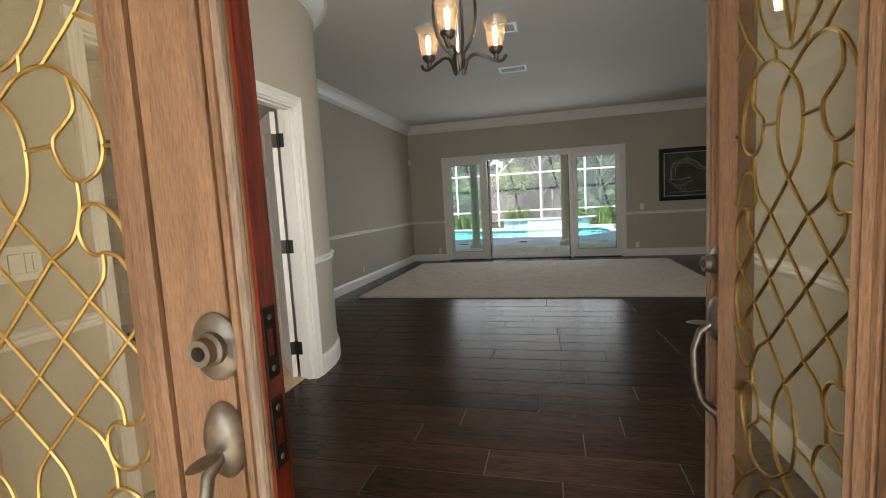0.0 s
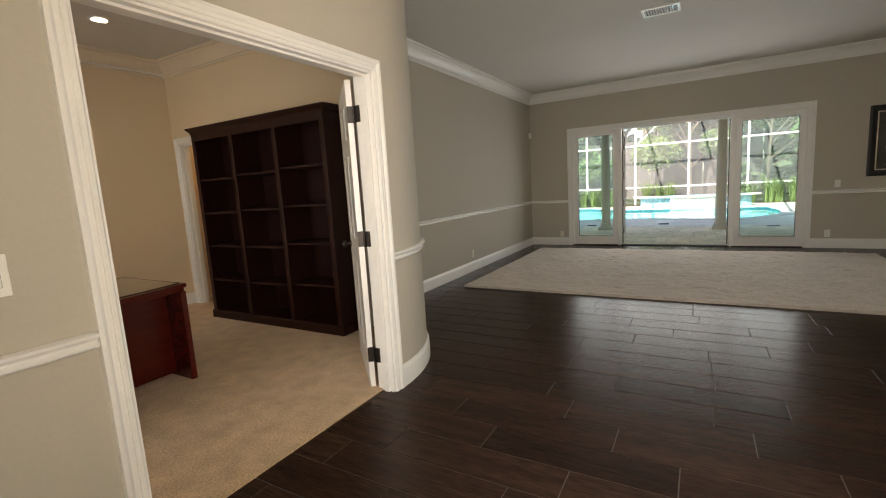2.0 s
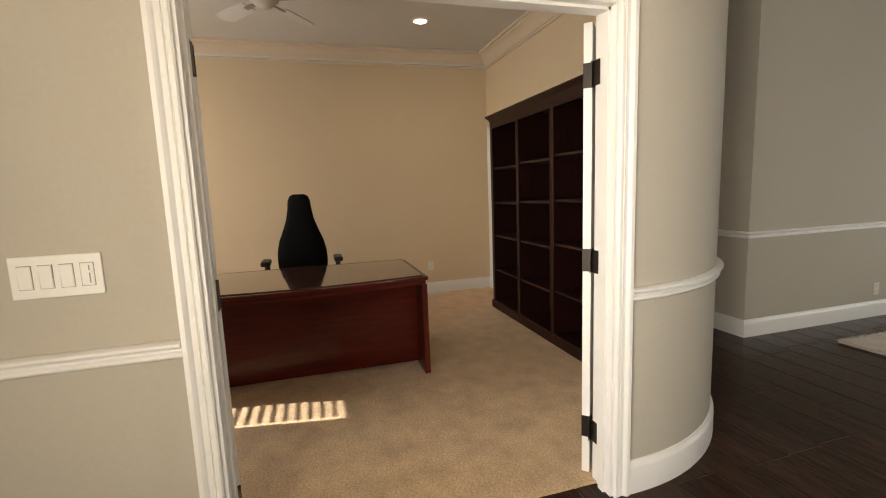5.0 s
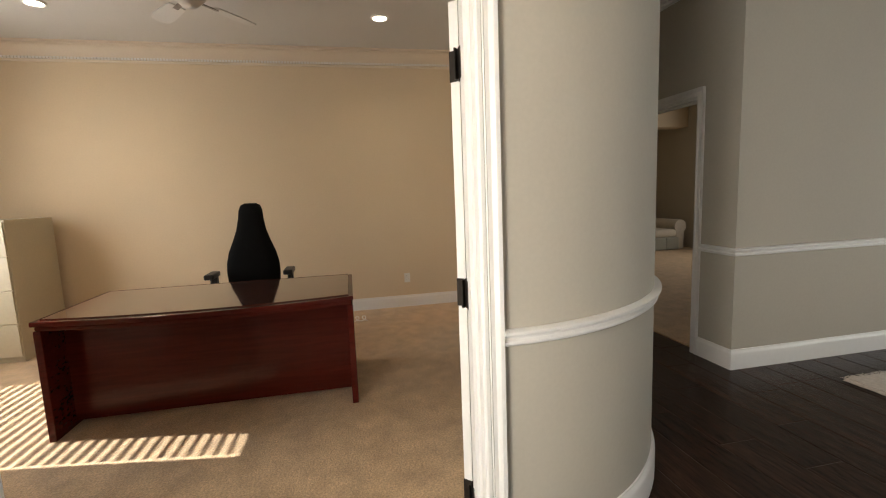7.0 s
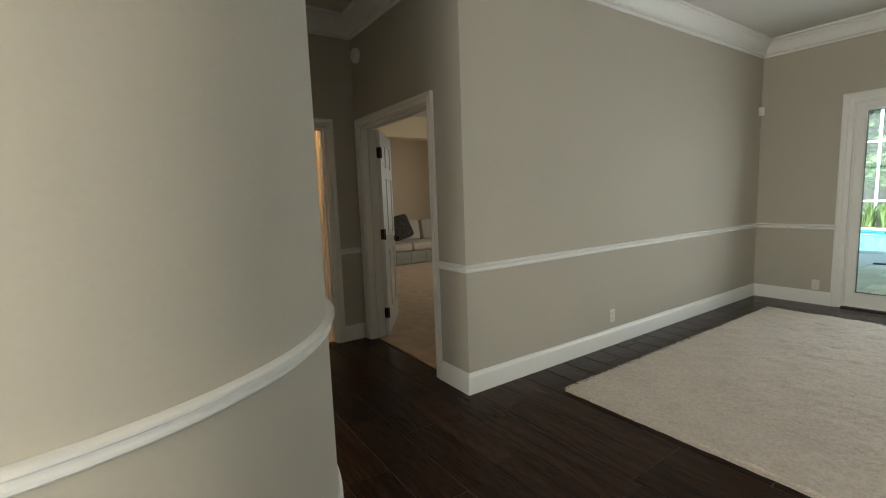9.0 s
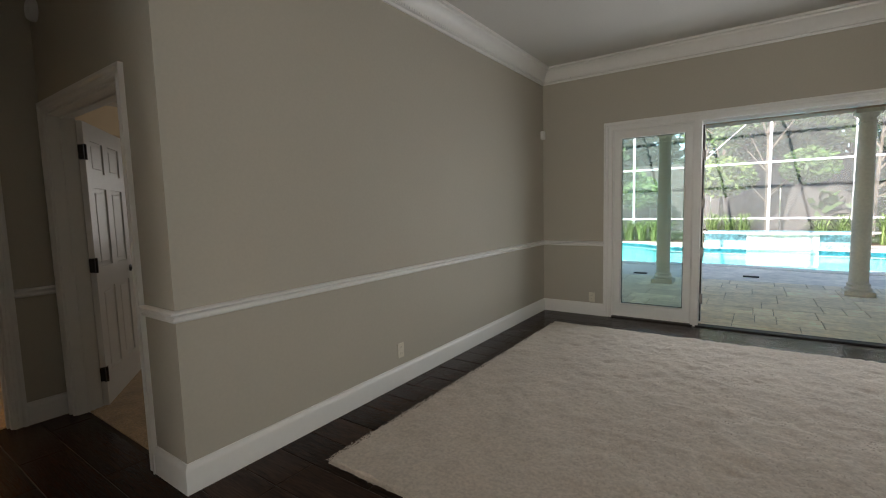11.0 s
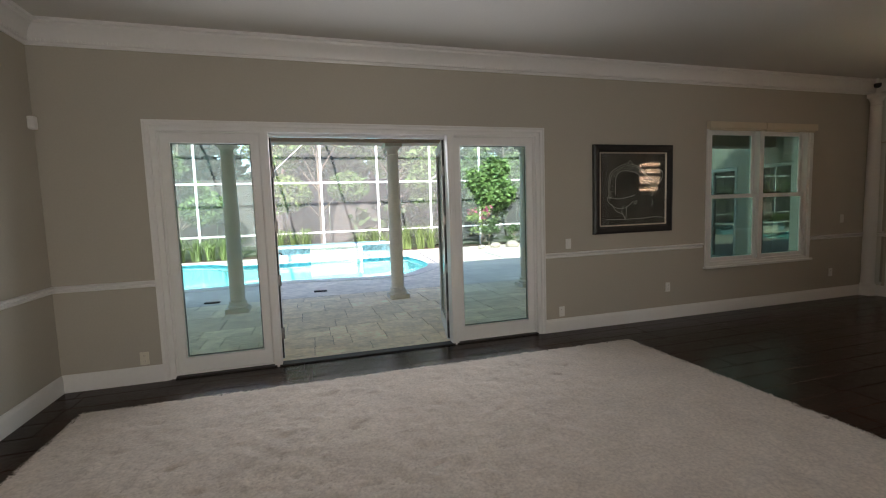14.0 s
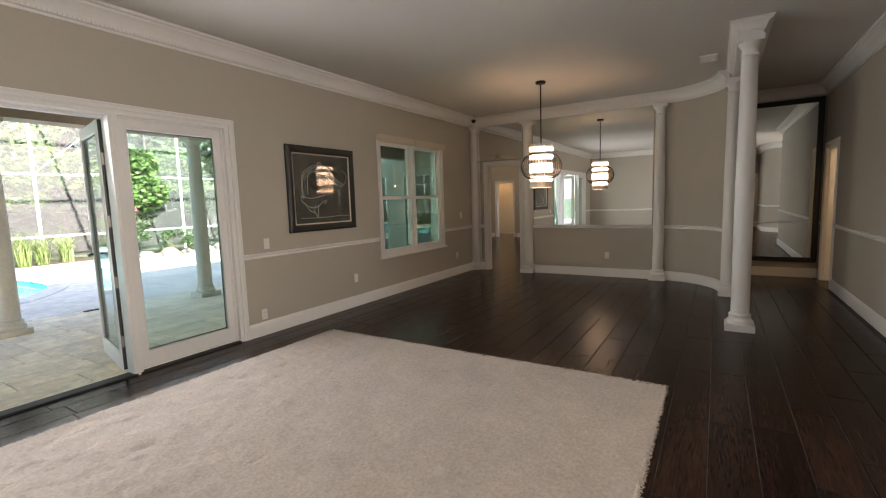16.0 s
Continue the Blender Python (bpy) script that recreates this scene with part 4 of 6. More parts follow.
# ---- picture ----
pic = thing("framed_picture", (2.578, NY - 0.002, 1.088), "framed dark abstract drawing in black moulded frame", "picture")
pw, ph = 1.10, 1.018
fr = casing("x", 0, -1, -pw / 2 + 0.085, pw / 2 - 0.085, ph - 0.085, 0.085, [(0, 0), (0, 0.018), (0.012, 0.022), (0.02, 0.034), (0.06, 0.042), (0.075, 0.034), (0.085, 0.03), (0.085, 0)])
part("frame", fr, PLASTIC, pic, "black moulded frame")
GILT = mat("pale_gilt", (0.74, 0.68, 0.58), 0.35, 0.8, grain=0.2, scale=40)
part("fillet", casing("x", -0.012, -1, -pw / 2 + 0.100, pw / 2 - 0.100, ph - 0.100, 0.100, [(0, 0), (0, 0.006), (0.016, 0.012), (0.016, 0)]), GILT, pic, "pale gilt fillet")
ART = mat("charcoal_ground", (0.075, 0.068, 0.058), 0.8, grain=0.35, scale=5, blotch=0.5, blotch_scale=2.2)
CHALK = mat("grey_chalk_line", (0.50, 0.48, 0.44), 0.8, grain=0.4, scale=60)
part("drawing", box(-pw / 2 + 0.085, -0.012, 0.085, pw / 2 - 0.085, -0.004, ph - 0.085), ART, pic)


def stroke(pts, r=0.004):
    out = []
    c = [Vector(p) for p in pts]
    c = [2 * c[0] - c[1]] + c + [2 * c[-1] - c[-2]]
    for i in range(1, len(c) - 2):
        for k in range(6):
            u = k / 6
            a, b, e, f = c[i - 1], c[i], c[i + 1], c[i + 2]
            out.append(0.5 * (2 * b + (e - a) * u + (2 * a - 5 * b + 4 * e - f) * u * u + (3 * b - a - 3 * e + f) * u ** 3))
    out.append(c[-2])
    return tube([(p[0], -0.0125, p[1]) for p in out], r, 5)


BACK_LINE = [(-0.34, 0.41), (-0.33, 0.66), (-0.24, 0.75), (-0.09, 0.80), (0.09, 0.76), (0.21, 0.65), (0.36, 0.58), (0.42, 0.69), (0.33, 0.75)]
BELLY_LINE = [(-0.25, 0.45), (-0.24, 0.65), (-0.15, 0.72), (0.03, 0.70), (0.14, 0.61), (0.30, 0.55), (0.36, 0.57)]
for sk in (BACK_LINE, BELLY_LINE,
           [(x * 0.97 + 0.005, z - 0.02) for x, z in BACK_LINE[:-3]],
           [(-0.36, 0.43), (-0.34, 0.36), (-0.22, 0.29), (-0.10, 0.30), (0.0, 0.37)],
           [(-0.35, 0.42), (-0.20, 0.40), (-0.06, 0.42), (0.02, 0.44)],
           [(-0.30, 0.34), (-0.24, 0.26), (-0.15, 0.22), (-0.11, 0.17), (-0.09, 0.31)],
           [(-0.14, 0.32), (-0.16, 0.25), (-0.11, 0.17)],
           [(0.02, 0.36), (0.05, 0.38), (0.04, 0.34), (0.01, 0.34), (0.02, 0.36)],
           [(-0.08, 0.80), (-0.05, 0.84), (-0.01, 0.80)],
           [(0.25, 0.50), (0.28, 0.45), (0.25, 0.42)], [(0.26, 0.38), (0.28, 0.34), (0.25, 0.31)],
           [(-0.37, 0.165), (-0.12, 0.160), (0.14, 0.165), (0.30, 0.175), (0.42, 0.165)]):
    part("chalk_stroke", stroke(sk, 0.0042), CHALK, pic)
# short hatching between the two long lines
hrnd = random.Random(31)
for k in range(46):
    u = k / 45
    i, j = u * 5.999, u * 4.999
    p = Vector(BACK_LINE[int(i)]).lerp(Vector(BACK_LINE[int(i) + 1]), i % 1)
    q = Vector(BELLY_LINE[int(j)]).lerp(Vector(BELLY_LINE[int(j) + 1]), j % 1)
    c0, c1 = hrnd.uniform(0.05, 0.5), hrnd.uniform(0.55, 0.95)
    part("chalk_hatch", tube([(m.x, -0.0125, m.y) for m in (p.lerp(q, c0), p.lerp(q, c1))], hrnd.uniform(0.0015, 0.003), 4), CHALK, pic)
pg = part("glazing", box(-pw / 2 + 0.100, -0.0135, 0.102, pw / 2 - 0.100, -0.0115, ph - 0.102), GLASS, pic, "reflecting picture glass")
pg.matrix_basis = pose(0, -0.016, 0, 0, 0, 1.3)

# ---- wall fittings ----
def outlet(at, rz, material, label, switch=False):
    d = thing("light_switch" if switch else "wall_outlet", at, label, "switch" if switch else "outlet", "wall plates", rz=rz)
    part("plate", box(-0.035, -0.006, -0.057, 0.035, 0.0, 0.057, 0.002), material, d)
    if switch:
        part("rocker", box(-0.016, -0.010, -0.033, 0.016, -0.006, 0.033, 0.002), material, d)
    else:
        for z in (-0.024, 0.024):
            s = part("socket", box(-0.015, -0.009, z - 0.015, 0.015, -0.006, z + 0.015, 0.002), material, d)
            part("slot", join(box(-0.007, -0.0095, z - 0.003, -0.005, -0.0088, z + 0.006), box(0.005, -0.0095, z - 0.003, 0.007, -0.0088, z + 0.006)), PLASTIC, s)
    return d


outlet((LX, 7.26, 0.265), 90, IVORY, "ivory plastic outlet low on the greige wall")
outlet((1.62, NY, 0.23), 0, PLATE, "white plastic outlet beside the french doors")
outlet((-2.53, NY, 0.22), 0, IVORY, "ivory plastic outlet near the corner")
outlet((3.10, NY, 0.39), 0, PLATE, "white plastic outlet under the picture")
outlet((5.92, NY, 0.37), 0, PLATE, "white plastic outlet past the window")
outlet((DX, 7.54, 0.375), -90, PLATE, "white plastic outlet under the large mirror")
outlet((STX0, 3.62, 0.365), 90, PLATE, "white plastic outlet low on the study wall")
outlet((1.71, NY, 1.0), 0, PLATE, "white switch plate beside the french doors", True)
outlet((6.10, NY, 1.12), 0, PLATE, "white switch plate near the corner column", True)
outlet((7.58, ES, 1.15), 180, PLATE, "white switch plate beside the lit doorway", True)
sp = thing("light_switch", (FX0, 1.492, 1.150), "white four-gang switch plate with a dimmer", "switch", "wall plates", rz=90)
part("plate", box(-0.112, -0.007, -0.061, 0.112, 0.0, 0.061, 0.003), PLATE, sp)
for k in range(4):
    c = -0.075 + 0.050 * k
    part("rocker_gap", box(c - 0.0175, -0.0075, -0.0345, c + 0.0175, -0.0068, 0.0345), PEWTER, sp, "dark gap round the rocker")
    if k == 3:
        # dimmer: a small rocker beside its slider
        dm = part("dimmer", box(c - 0.016, -0.010, -0.033, c + 0.016, -0.007, 0.033, 0.002), PLATE, sp, "white dimmer with a slider")
        part("slider_slot", box(c + 0.004, -0.0108, -0.026, c + 0.007, -0.0098, 0.026), PEWTER, dm)
        part("slider", box(c - 0.001, -0.014, 0.004, c + 0.012, -0.0108, 0.012, 0.001), PLATE, dm)
    else:
        rk = box(c - 0.016, -0.0115, -0.033, c + 0.016, -0.007, 0.033, 0.002)
        place(rk, Matrix.Rotation(radians(1.5), 4, "X"))
        part("rocker", rk, PLATE, sp)
ms = thing("alarm_sensor", (LX + 0.012, NY - 0.06, 2.17), "small white alarm sensor high in the corner", "sensor")
part("housing", box(-0.012, -0.03, 0, 0.035, 0.03, 0.10, 0.008), PLATE, ms)
al = thing("alarm_sounder", (-4.69, HN, 2.66), "round white alarm sounder high on the hall wall", "alarm")
ab = lathe([(0.0, 0), (0.065, 0), (0.065, 0.025), (0.055, 0.04), (0.035, 0.045), (0.0, 0.045)], 28)
place(ab, Euler((radians(90), 0, 0)).to_matrix().to_4x4())
part("housing", ab, PLATE, al, smooth=True)
cb = thing("security_camera", (6.42, NY - 0.16, H - 0.10), "small black security camera under the crown moulding", "camera")
part("dome", lathe([(0.0, -0.03), (0.03, -0.02), (0.04, 0.0), (0.04, 0.03), (0.0, 0.03)], 20), PLASTIC, cb, smooth=True)
part("mount", tube([(0, 0, 0.03), (0, 0, 0.10)], 0.015, 10), PLATE, cb)


def ceiling_vent(at, w, l, rz=0, label="white louvred ceiling vent"):
    d = thing("ceiling_vent", at, label, "vent", "ceiling vents", rz=rz)
    part("frame", join(box(-w / 2, -l / 2, -0.012, -w / 2 + 0.025, l / 2, 0), box(w / 2 - 0.025, -l / 2, -0.012, w / 2, l / 2, 0), box(-w / 2 + 0.025, -l / 2, -0.012, w / 2 - 0.025, -l / 2 + 0.025, 0), box(-w / 2 + 0.025, l / 2 - 0.025, -0.012, w / 2 - 0.025, l / 2, 0)), WHITE, d)
    part("backing", box(-w / 2 + 0.025, -l / 2 + 0.025, -0.003, w / 2 - 0.025, l / 2 - 0.025, -0.001), PLASTIC, d)
    n = int((w - 0.06) / 0.026)
    for k in range(n):
        x = -w / 2 + 0.035 + 0.026 * k
        s = box(-0.0055, -l / 2 + 0.025, -0.001, 0.0055, l / 2 - 0.025, 0.001)
        place(s, Matrix.Translation((x, 0, -0.009)) @ Euler((0, radians(35), 0)).to_matrix().to_4x4())
        part("slat", s, WHITE, d)
    return d


ceiling_vent((-0.50, 6.63, H), 0.36, 0.26, label="white louvred ceiling vent over the living room")
ceiling_vent((-0.42, 5.16, H), 0.16, 0.24, label="small white ceiling return vent near the foyer")
ceiling_vent((5.0, 6.06, H), 0.30, 0.18, label="white louvred ceiling vent in the dining room")

# ---- foyer chandelier ----
CLEAR = thin_glass("hazed_shade_glass", (0.90, 0.84, 0.76))
cnt = CLEAR.node_tree
# A small translucent share gives the clear shades a haze that catches bulb light.
haze_mix = cnt.nodes.new("ShaderNodeMixShader")
haze_mix.inputs[0].default_value = 0.07
shade_haze = cnt.nodes.new("ShaderNodeBsdfTranslucent")
shade_haze.inputs[0].default_value = (0.85, 0.80, 0.72, 1)
sheet = [n for n in cnt.nodes if n.type == "MIX_SHADER" and n != haze_mix][0]
cnt.links.new(sheet.outputs[0], haze_mix.inputs[1])
cnt.links.new(shade_haze.outputs[0], haze_mix.inputs[2])
cnt.links.new(haze_mix.outputs[0], [n for n in cnt.nodes if n.type == "OUTPUT_MATERIAL"][0].inputs[0])


def rounded(pts, n=5):
    """A smooth run of (radius, height) points through the given ones."""
    c = [Vector(p) for p in pts]
    c = [2 * c[0] - c[1]] + c + [2 * c[-1] - c[-2]]
    res = []
    for i in range(1, len(c) - 2):
        a, b, e, f = c[i - 1], c[i], c[i + 1], c[i + 2]
        for k in range(n):
            u = k / n
            res.append(0.5 * (2 * b + (e - a) * u + (2 * a - 5 * b + 4 * e - f) * u * u + (3 * b - a - 3 * e + f) * u ** 3))
    return res + [c[-2]]


BULB = glow("filament_bulb", (1.0, 0.60, 0.28), 34.0)
ch = thing("chandelier", (-0.48, 2.68, 1.93), "dark bronze chandelier with three glass bell shades", "chandelier")
part("stem", tube([(0, 0, 0.02), (0, 0, 1.08)], 0.008, 10), mat("polished_nickel", (0.6, 0.55, 0.48), 0.2, 1.0), ch, "polished metal stem")
part("canopy", lathe([(0.0, 1.02), (0.03, 1.025), (0.06, 1.06), (0.065, 1.08), (0.0, 1.08)], 24), BRONZE, ch, smooth=True)
part("hub", lathe([(0.0, 0.0), (0.018, 0.005), (0.034, 0.05), (0.034, 0.075), (0.02, 0.085), (0.0, 0.085)], 24), BRONZE, ch, smooth=True)
for ang in (268, 152, 28):
    c, s = math.cos(radians(ang)), math.sin(radians(ang))
    arm = [(0.026, 0.06), (0.02, -0.005), (0.028, 0.0), (0.05, 0.06), (0.09, 0.085), (0.14, 0.075), (0.20, 0.055), (0.235, 0.06), (0.255, 0.085)]
    part("arm", tube([(c * r, s * r, z) for r, z in rounded(arm)], 0.0085, 8), BRONZE, ch, smooth=True)
    harp = [(0.03, 0.07), (0.09, 0.13), (0.12, 0.22), (0.115, 0.34), (0.07, 0.46), (0.03, 0.58), (0.012, 0.68)]
    ha = radians(ang + 60)
    part("harp_bar", tube([(math.cos(ha) * r, math.sin(ha) * r, z) for r, z in rounded(harp)], 0.0075, 8), BRONZE, ch, smooth=True)
    at = (c * 0.20, s * 0.20, 0.062)
    part("cup", lathe([(0.0, 0.0), (0.012, 0.0), (0.012, 0.025), (0.022, 0.03), (0.036, 0.048), (0.036, 0.058), (0.0, 0.058)], 20, at), BRONZE, ch, smooth=True)
    prof = [(0.030, 0.058), (0.040, 0.075), (0.046, 0.11), (0.050, 0.15), (0.060, 0.185), (0.068, 0.20)]
    bm = bmesh.new()
    seg = 28
    rings = [[bm.verts.new((at[0] + r * math.cos(2 * math.pi * k / seg), at[1] + r * math.sin(2 * math.pi * k / seg), at[2] + z)) for k in range(seg)] for r, z in prof]
    for a, b in zip(rings, rings[1:]):
        for k in range(seg):
            bm.faces.new((a[k], a[(k + 1) % seg], b[(k + 1) % seg], b[k]))
    sd = part("shade", bm, CLEAR, ch, "clear glass bell shade with a painted haze", smooth=True)
    sd.visible_shadow = False
    bu = lathe([(0.0, 0.062), (0.007, 0.065), (0.008, 0.085), (0.0125, 0.115), (0.0135, 0.135), (0.009, 0.158), (0.0, 0.166)], 16, at)
    part("bulb", bu, BULB, ch, "glowing filament bulb", smooth=True)

# ---- dining pendant ----
point_lamp("pendant_bulbs", (4.765, 8.065, 1.98), 0.7, SOFT, 0.06)
# Some tiers emit light themselves, imitating bulb light caught in the crystal.
CRYSTAL = glow("lit_crystal", (1.0, 0.74, 0.50), 2.5)
CRYSTAL2 = mat("crystal_prism", (0.80, 0.76, 0.68), 0.12, 0.0, grain=0.1, scale=40, spec=0.9)
pn = thing("pendant_lamp", (4.765, 8.065, 1.55), "crystal tier pendant in an oval wire cage", "lamp")
part("canopy", lathe([(0.0, 1.42), (0.06, 1.425), (0.07, 1.44), (0.07, 1.46), (0.0, 1.46)], 24), BRONZE, pn, smooth=True)
part("rod", tube([(0, 0, 0.60), (0, 0, 1.43)], 0.009, 10), BRONZE, pn)
for z0, z1, r, m in ((0.0, 0.085, 0.150, CRYSTAL2), (0.09, 0.15, 0.150, CRYSTAL), (0.155, 0.21, 0.155, CRYSTAL2), (0.215, 0.27, 0.155, CRYSTAL), (0.275, 0.33, 0.155, CRYSTAL), (0.335, 0.39, 0.155, CRYSTAL2), (0.395, 0.45, 0.155, CRYSTAL), (0.455, 0.505, 0.158, CRYSTAL2), (0.51, 0.555, 0.158, CRYSTAL), (0.56, 0.60, 0.16, CRYSTAL2)):
    bm = bmesh.new()
    for k in range(26):
        a = 2 * math.pi * k / 26
        b = box(-0.005, -0.0165, z0, 0.005, 0.0165, z1)
        place(b, Matrix.Translation((r * math.cos(a), r * math.sin(a), 0)) @ Matrix.Rotation(a, 4, "Z"))
        me = bpy.data.meshes.new("tmp")
        b.to_mesh(me)
        b.free()
        bm.from_mesh(me)
        bpy.data.meshes.remove(me)
    part("crystal_tier", bm, m, pn, "ring of clear crystal bars")
for k in range(40):
    a = 2 * math.pi * k / 40
    pts = []
    for i in range(13):
        u = i / 12
        z = 0.13 + 0.34 * u
        rr = 0.165 + 0.118 * math.sin(math.pi * u) ** 0.55
        pts.append((rr * math.cos(a), rr * math.sin(a), z))
    part("cage_wire", tube(pts, 0.0038, 5), BRONZE, pn)
for z in (0.13, 0.47):
    part("cage_ring", tube([(0.167 * math.cos(2 * math.pi * k / 32), 0.167 * math.sin(2 * math.pi * k / 32), z) for k in range(32)], 0.009, 6, True), BRONZE, pn)

# ---- rug ----
bm = bmesh.new()
n_x, n_y = 300, 208
rx0, ry0, rx1, ry1 = -2.77, 6.20, 2.045, 9.54
drnd = random.Random(17)
DENTS = [(drnd.uniform(rx0 + 0.2, rx1 - 0.2), drnd.uniform(ry0 + 0.2, ry1 - 0.2), drnd.uniform(0.03, 0.07)) for _ in range(22)]


def pile(x, y):
    """Height of the rug's pile: soft waves, trodden clumps and a few dents."""
    z = 0.025 + 0.010 * noise.noise((x * 9, y * 9, 0)) + 0.007 * noise.noise((x * 1.7, y * 2.3, 7)) + 0.005 * noise.noise((x * 15, y * 6, 5))
    for dx, dy, r in DENTS:
        q = ((x - dx) ** 2 + (1.8 * (y - dy)) ** 2) / (r * r)
        if q < 6:
            z -= 0.013 * math.exp(-q)
    return max(z, 0.004)


grid = []
for j in range(n_y + 1):
    row = []
    for i in range(n_x + 1):
        x, y = rx0 + (rx1 - rx0) * i / n_x, ry0 + (ry1 - ry0) * j / n_y
        z = pile(x, y) + 0.006 * noise.noise((x * 30, y * 30, 3))
        edge = min(i, j, n_x - i, n_y - j)
        if edge == 0:
            z = 0.002
            k = 0.006 * noise.noise((x * 11, y * 11, 11))
            x, y = x + k, y + k
        row.append(bm.verts.new((x, y, z)))
    grid.append(row)
for j in range(n_y):
    for i in range(n_x):
        bm.faces.new((grid[j][i], grid[j][i + 1], grid[j + 1][i + 1], grid[j + 1][i]))
tagged(mesh("area_rug", bm, RUG, smooth=True), "large cream shag area rug on dark tiles", "rug")
# its tufts
rnd = random.Random(5)
tuft_v, tuft_f = [], []
for i in range(80000):
    if i < 9000:
        # the ragged border
        u = rnd.random()
        x, y = ((rnd.uniform(rx0, rx1), rnd.choice((ry0, ry1)) + rnd.uniform(-0.012, 0.012)) if u < 0.6 else (rnd.choice((rx0, rx1)) + rnd.uniform(-0.012, 0.012), rnd.uniform(ry0, ry1)))
        z = rnd.uniform(0.010, 0.022)
    else:
        x, y = rnd.uniform(rx0 + 0.02, rx1 - 0.02), rnd.uniform(ry0 + 0.02, ry1 - 0.02)
        z = pile(x, y) - 0.001
    a, l, w = rnd.uniform(0, 6.28) + 2.5 * noise.noise((x * 3, y * 3, 21)), rnd.uniform(0.010, 0.020), rnd.uniform(0.003, 0.006)
    dx, dy = math.cos(a), math.sin(a)
    b = len(tuft_v)
    tuft_v += [(x - dy * w, y + dx * w, z), (x + dy * w, y - dx * w, z), (x + dx * l, y + dy * l, z + rnd.uniform(0.0015, 0.0045))]
    tuft_f.append((b, b + 1, b + 2))
me = bpy.data.meshes.new("rug_pile")
me.from_pydata(tuft_v, [], tuft_f)
me.materials.append(RUG)
tagged(new("rug_pile", me), "loose cream wool tufts of the shag rug", "rug pile", kind="stuff")

# ---- study furniture ----
DESK_TOP = mat("desk_top_glass_gloss", (0.075, 0.030, 0.022), 0.10, grain=0.25, scale=6, stretch=(10, 1.5, 1), coat=1.0)
dk = thing("desk", (-3.80, 2.06, 0.01), "glossy mahogany executive desk with bowed front", "desk")


def bowed(x_back, x_front, bow, y0, y1, z0, z1):
    bm = bmesh.new()
    n = 20
    rim = [(x_front + bow * (1 - (2 * k / n - 1) ** 2), y0 + (y1 - y0) * k / n) for k in range(n + 1)] + [(x_back, y1), (x_back, y0)]
    f = bm.faces.new([bm.verts.new((*p, z1)) for p in rim])
    g = bmesh.ops.extrude_face_region(bm, geom=[f])["geom"]
    bmesh.ops.translate(bm, vec=(0, 0, z0 - z1), verts=[v for v in g if isinstance(v, bmesh.types.BMVert)])
    bmesh.ops.bevel(bm, geom=[e for e in bm.edges if abs(e.verts[0].co.z - e.verts[1].co.z) < 1e-5], offset=0.006, segments=2, affect="EDGES", profile=0.5)
    return bm


part("top", bowed(-0.40, 0.44, 0.11, -0.90, 0.90, 0.700, 0.730), MAHOGANY, dk, smooth=False)
part("top_moulding", bowed(-0.39, 0.425, 0.11, -0.885, 0.885, 0.672, 0.699), MAHOGANY, dk)
part("glass_cover", bowed(-0.39, 0.40, 0.09, -0.87, 0.87, 0.7305, 0.735), DESK_TOP, dk, "reflecting glass desk cover")
for y0, y1 in ((-0.895, -0.855), (0.855, 0.895)):
    part("end_panel", box(-0.38, y0, 0.0, 0.43, y1, 0.672, 0.004), MAHOGANY, dk)
part("modesty_panel", box(0.20, -0.855, 0.03, 0.225, 0.855, 0.672), MAHOGANY, dk)
for y0 in (-0.855, 0.43):
    pd = part("pedestal", box(-0.37, y0, 0.02, 0.19, y0 + 0.425, 0.672), MAHOGANY, dk)
    for z0, z1 in ((0.06, 0.33), (0.34, 0.50), (0.51, 0.66)):
        dr = part("drawer_front", box(-0.385, y0 + 0.01, z0, -0.37, y0 + 0.415, z1, 0.003), MAHOGANY, pd)

oc = thing("office_chair", (-4.78, 2.08, 0.01), "black high-backed office chair behind the desk", "chair", rz=0)
bm = bmesh.new()
levels = [(0.42, 0.17), (0.50, 0.205), (0.60, 0.225), (0.72, 0.232), (0.80, 0.228), (0.90, 0.205), (1.00, 0.165), (1.10, 0.130), (1.20, 0.112), (1.28, 0.104), (1.325, 0.085), (1.342, 0.05)]
rings = []
for z, hw in levels:
    bend = -0.05 - 0.10 * (z - 0.42) + 0.05 * math.sin((z - 0.42) * 3.2)
    ring = []
    for k in range(20):
        a = 2 * math.pi * k / 20
        ring.append(bm.verts.new((bend + 0.045 * math.sin(a) * (1.0 if z < 1.3 else 0.7), hw * math.copysign(abs(math.cos(a)) ** 0.6, math.cos(a)), z)))
    rings.append(ring)
for a, b in zip(rings, rings[1:]):
    for k in range(20):
        bm.faces.new((a[k], a[(k + 1) % 20], b[(k + 1) % 20], b[k]))
bm.faces.new(rings[0])
bm.faces.new(rings[-1])
part("backrest", bm, BLACK, oc, "tapering black padded backrest", smooth=True)
part("seat", box(-0.10, -0.25, 0.40, 0.38, 0.25, 0.49, 0.03), BLACK, oc, smooth=True)
for s in (-1, 1):
    ar = part("armrest", join(tube([(0.10, s * 0.25, 0.42), (0.10, s * 0.32, 0.44), (0.10, s * 0.325, 0.70)], 0.016, 10), box(-0.02, s * 0.325 - 0.022, 0.62, 0.03, s * 0.325 + 0.022, 0.70)), PLASTIC, oc)
    part("arm_pad", box(-0.03, s * 0.325 - 0.04, 0.70, 0.20, s * 0.325 + 0.04, 0.745, 0.012), PLASTIC, ar)
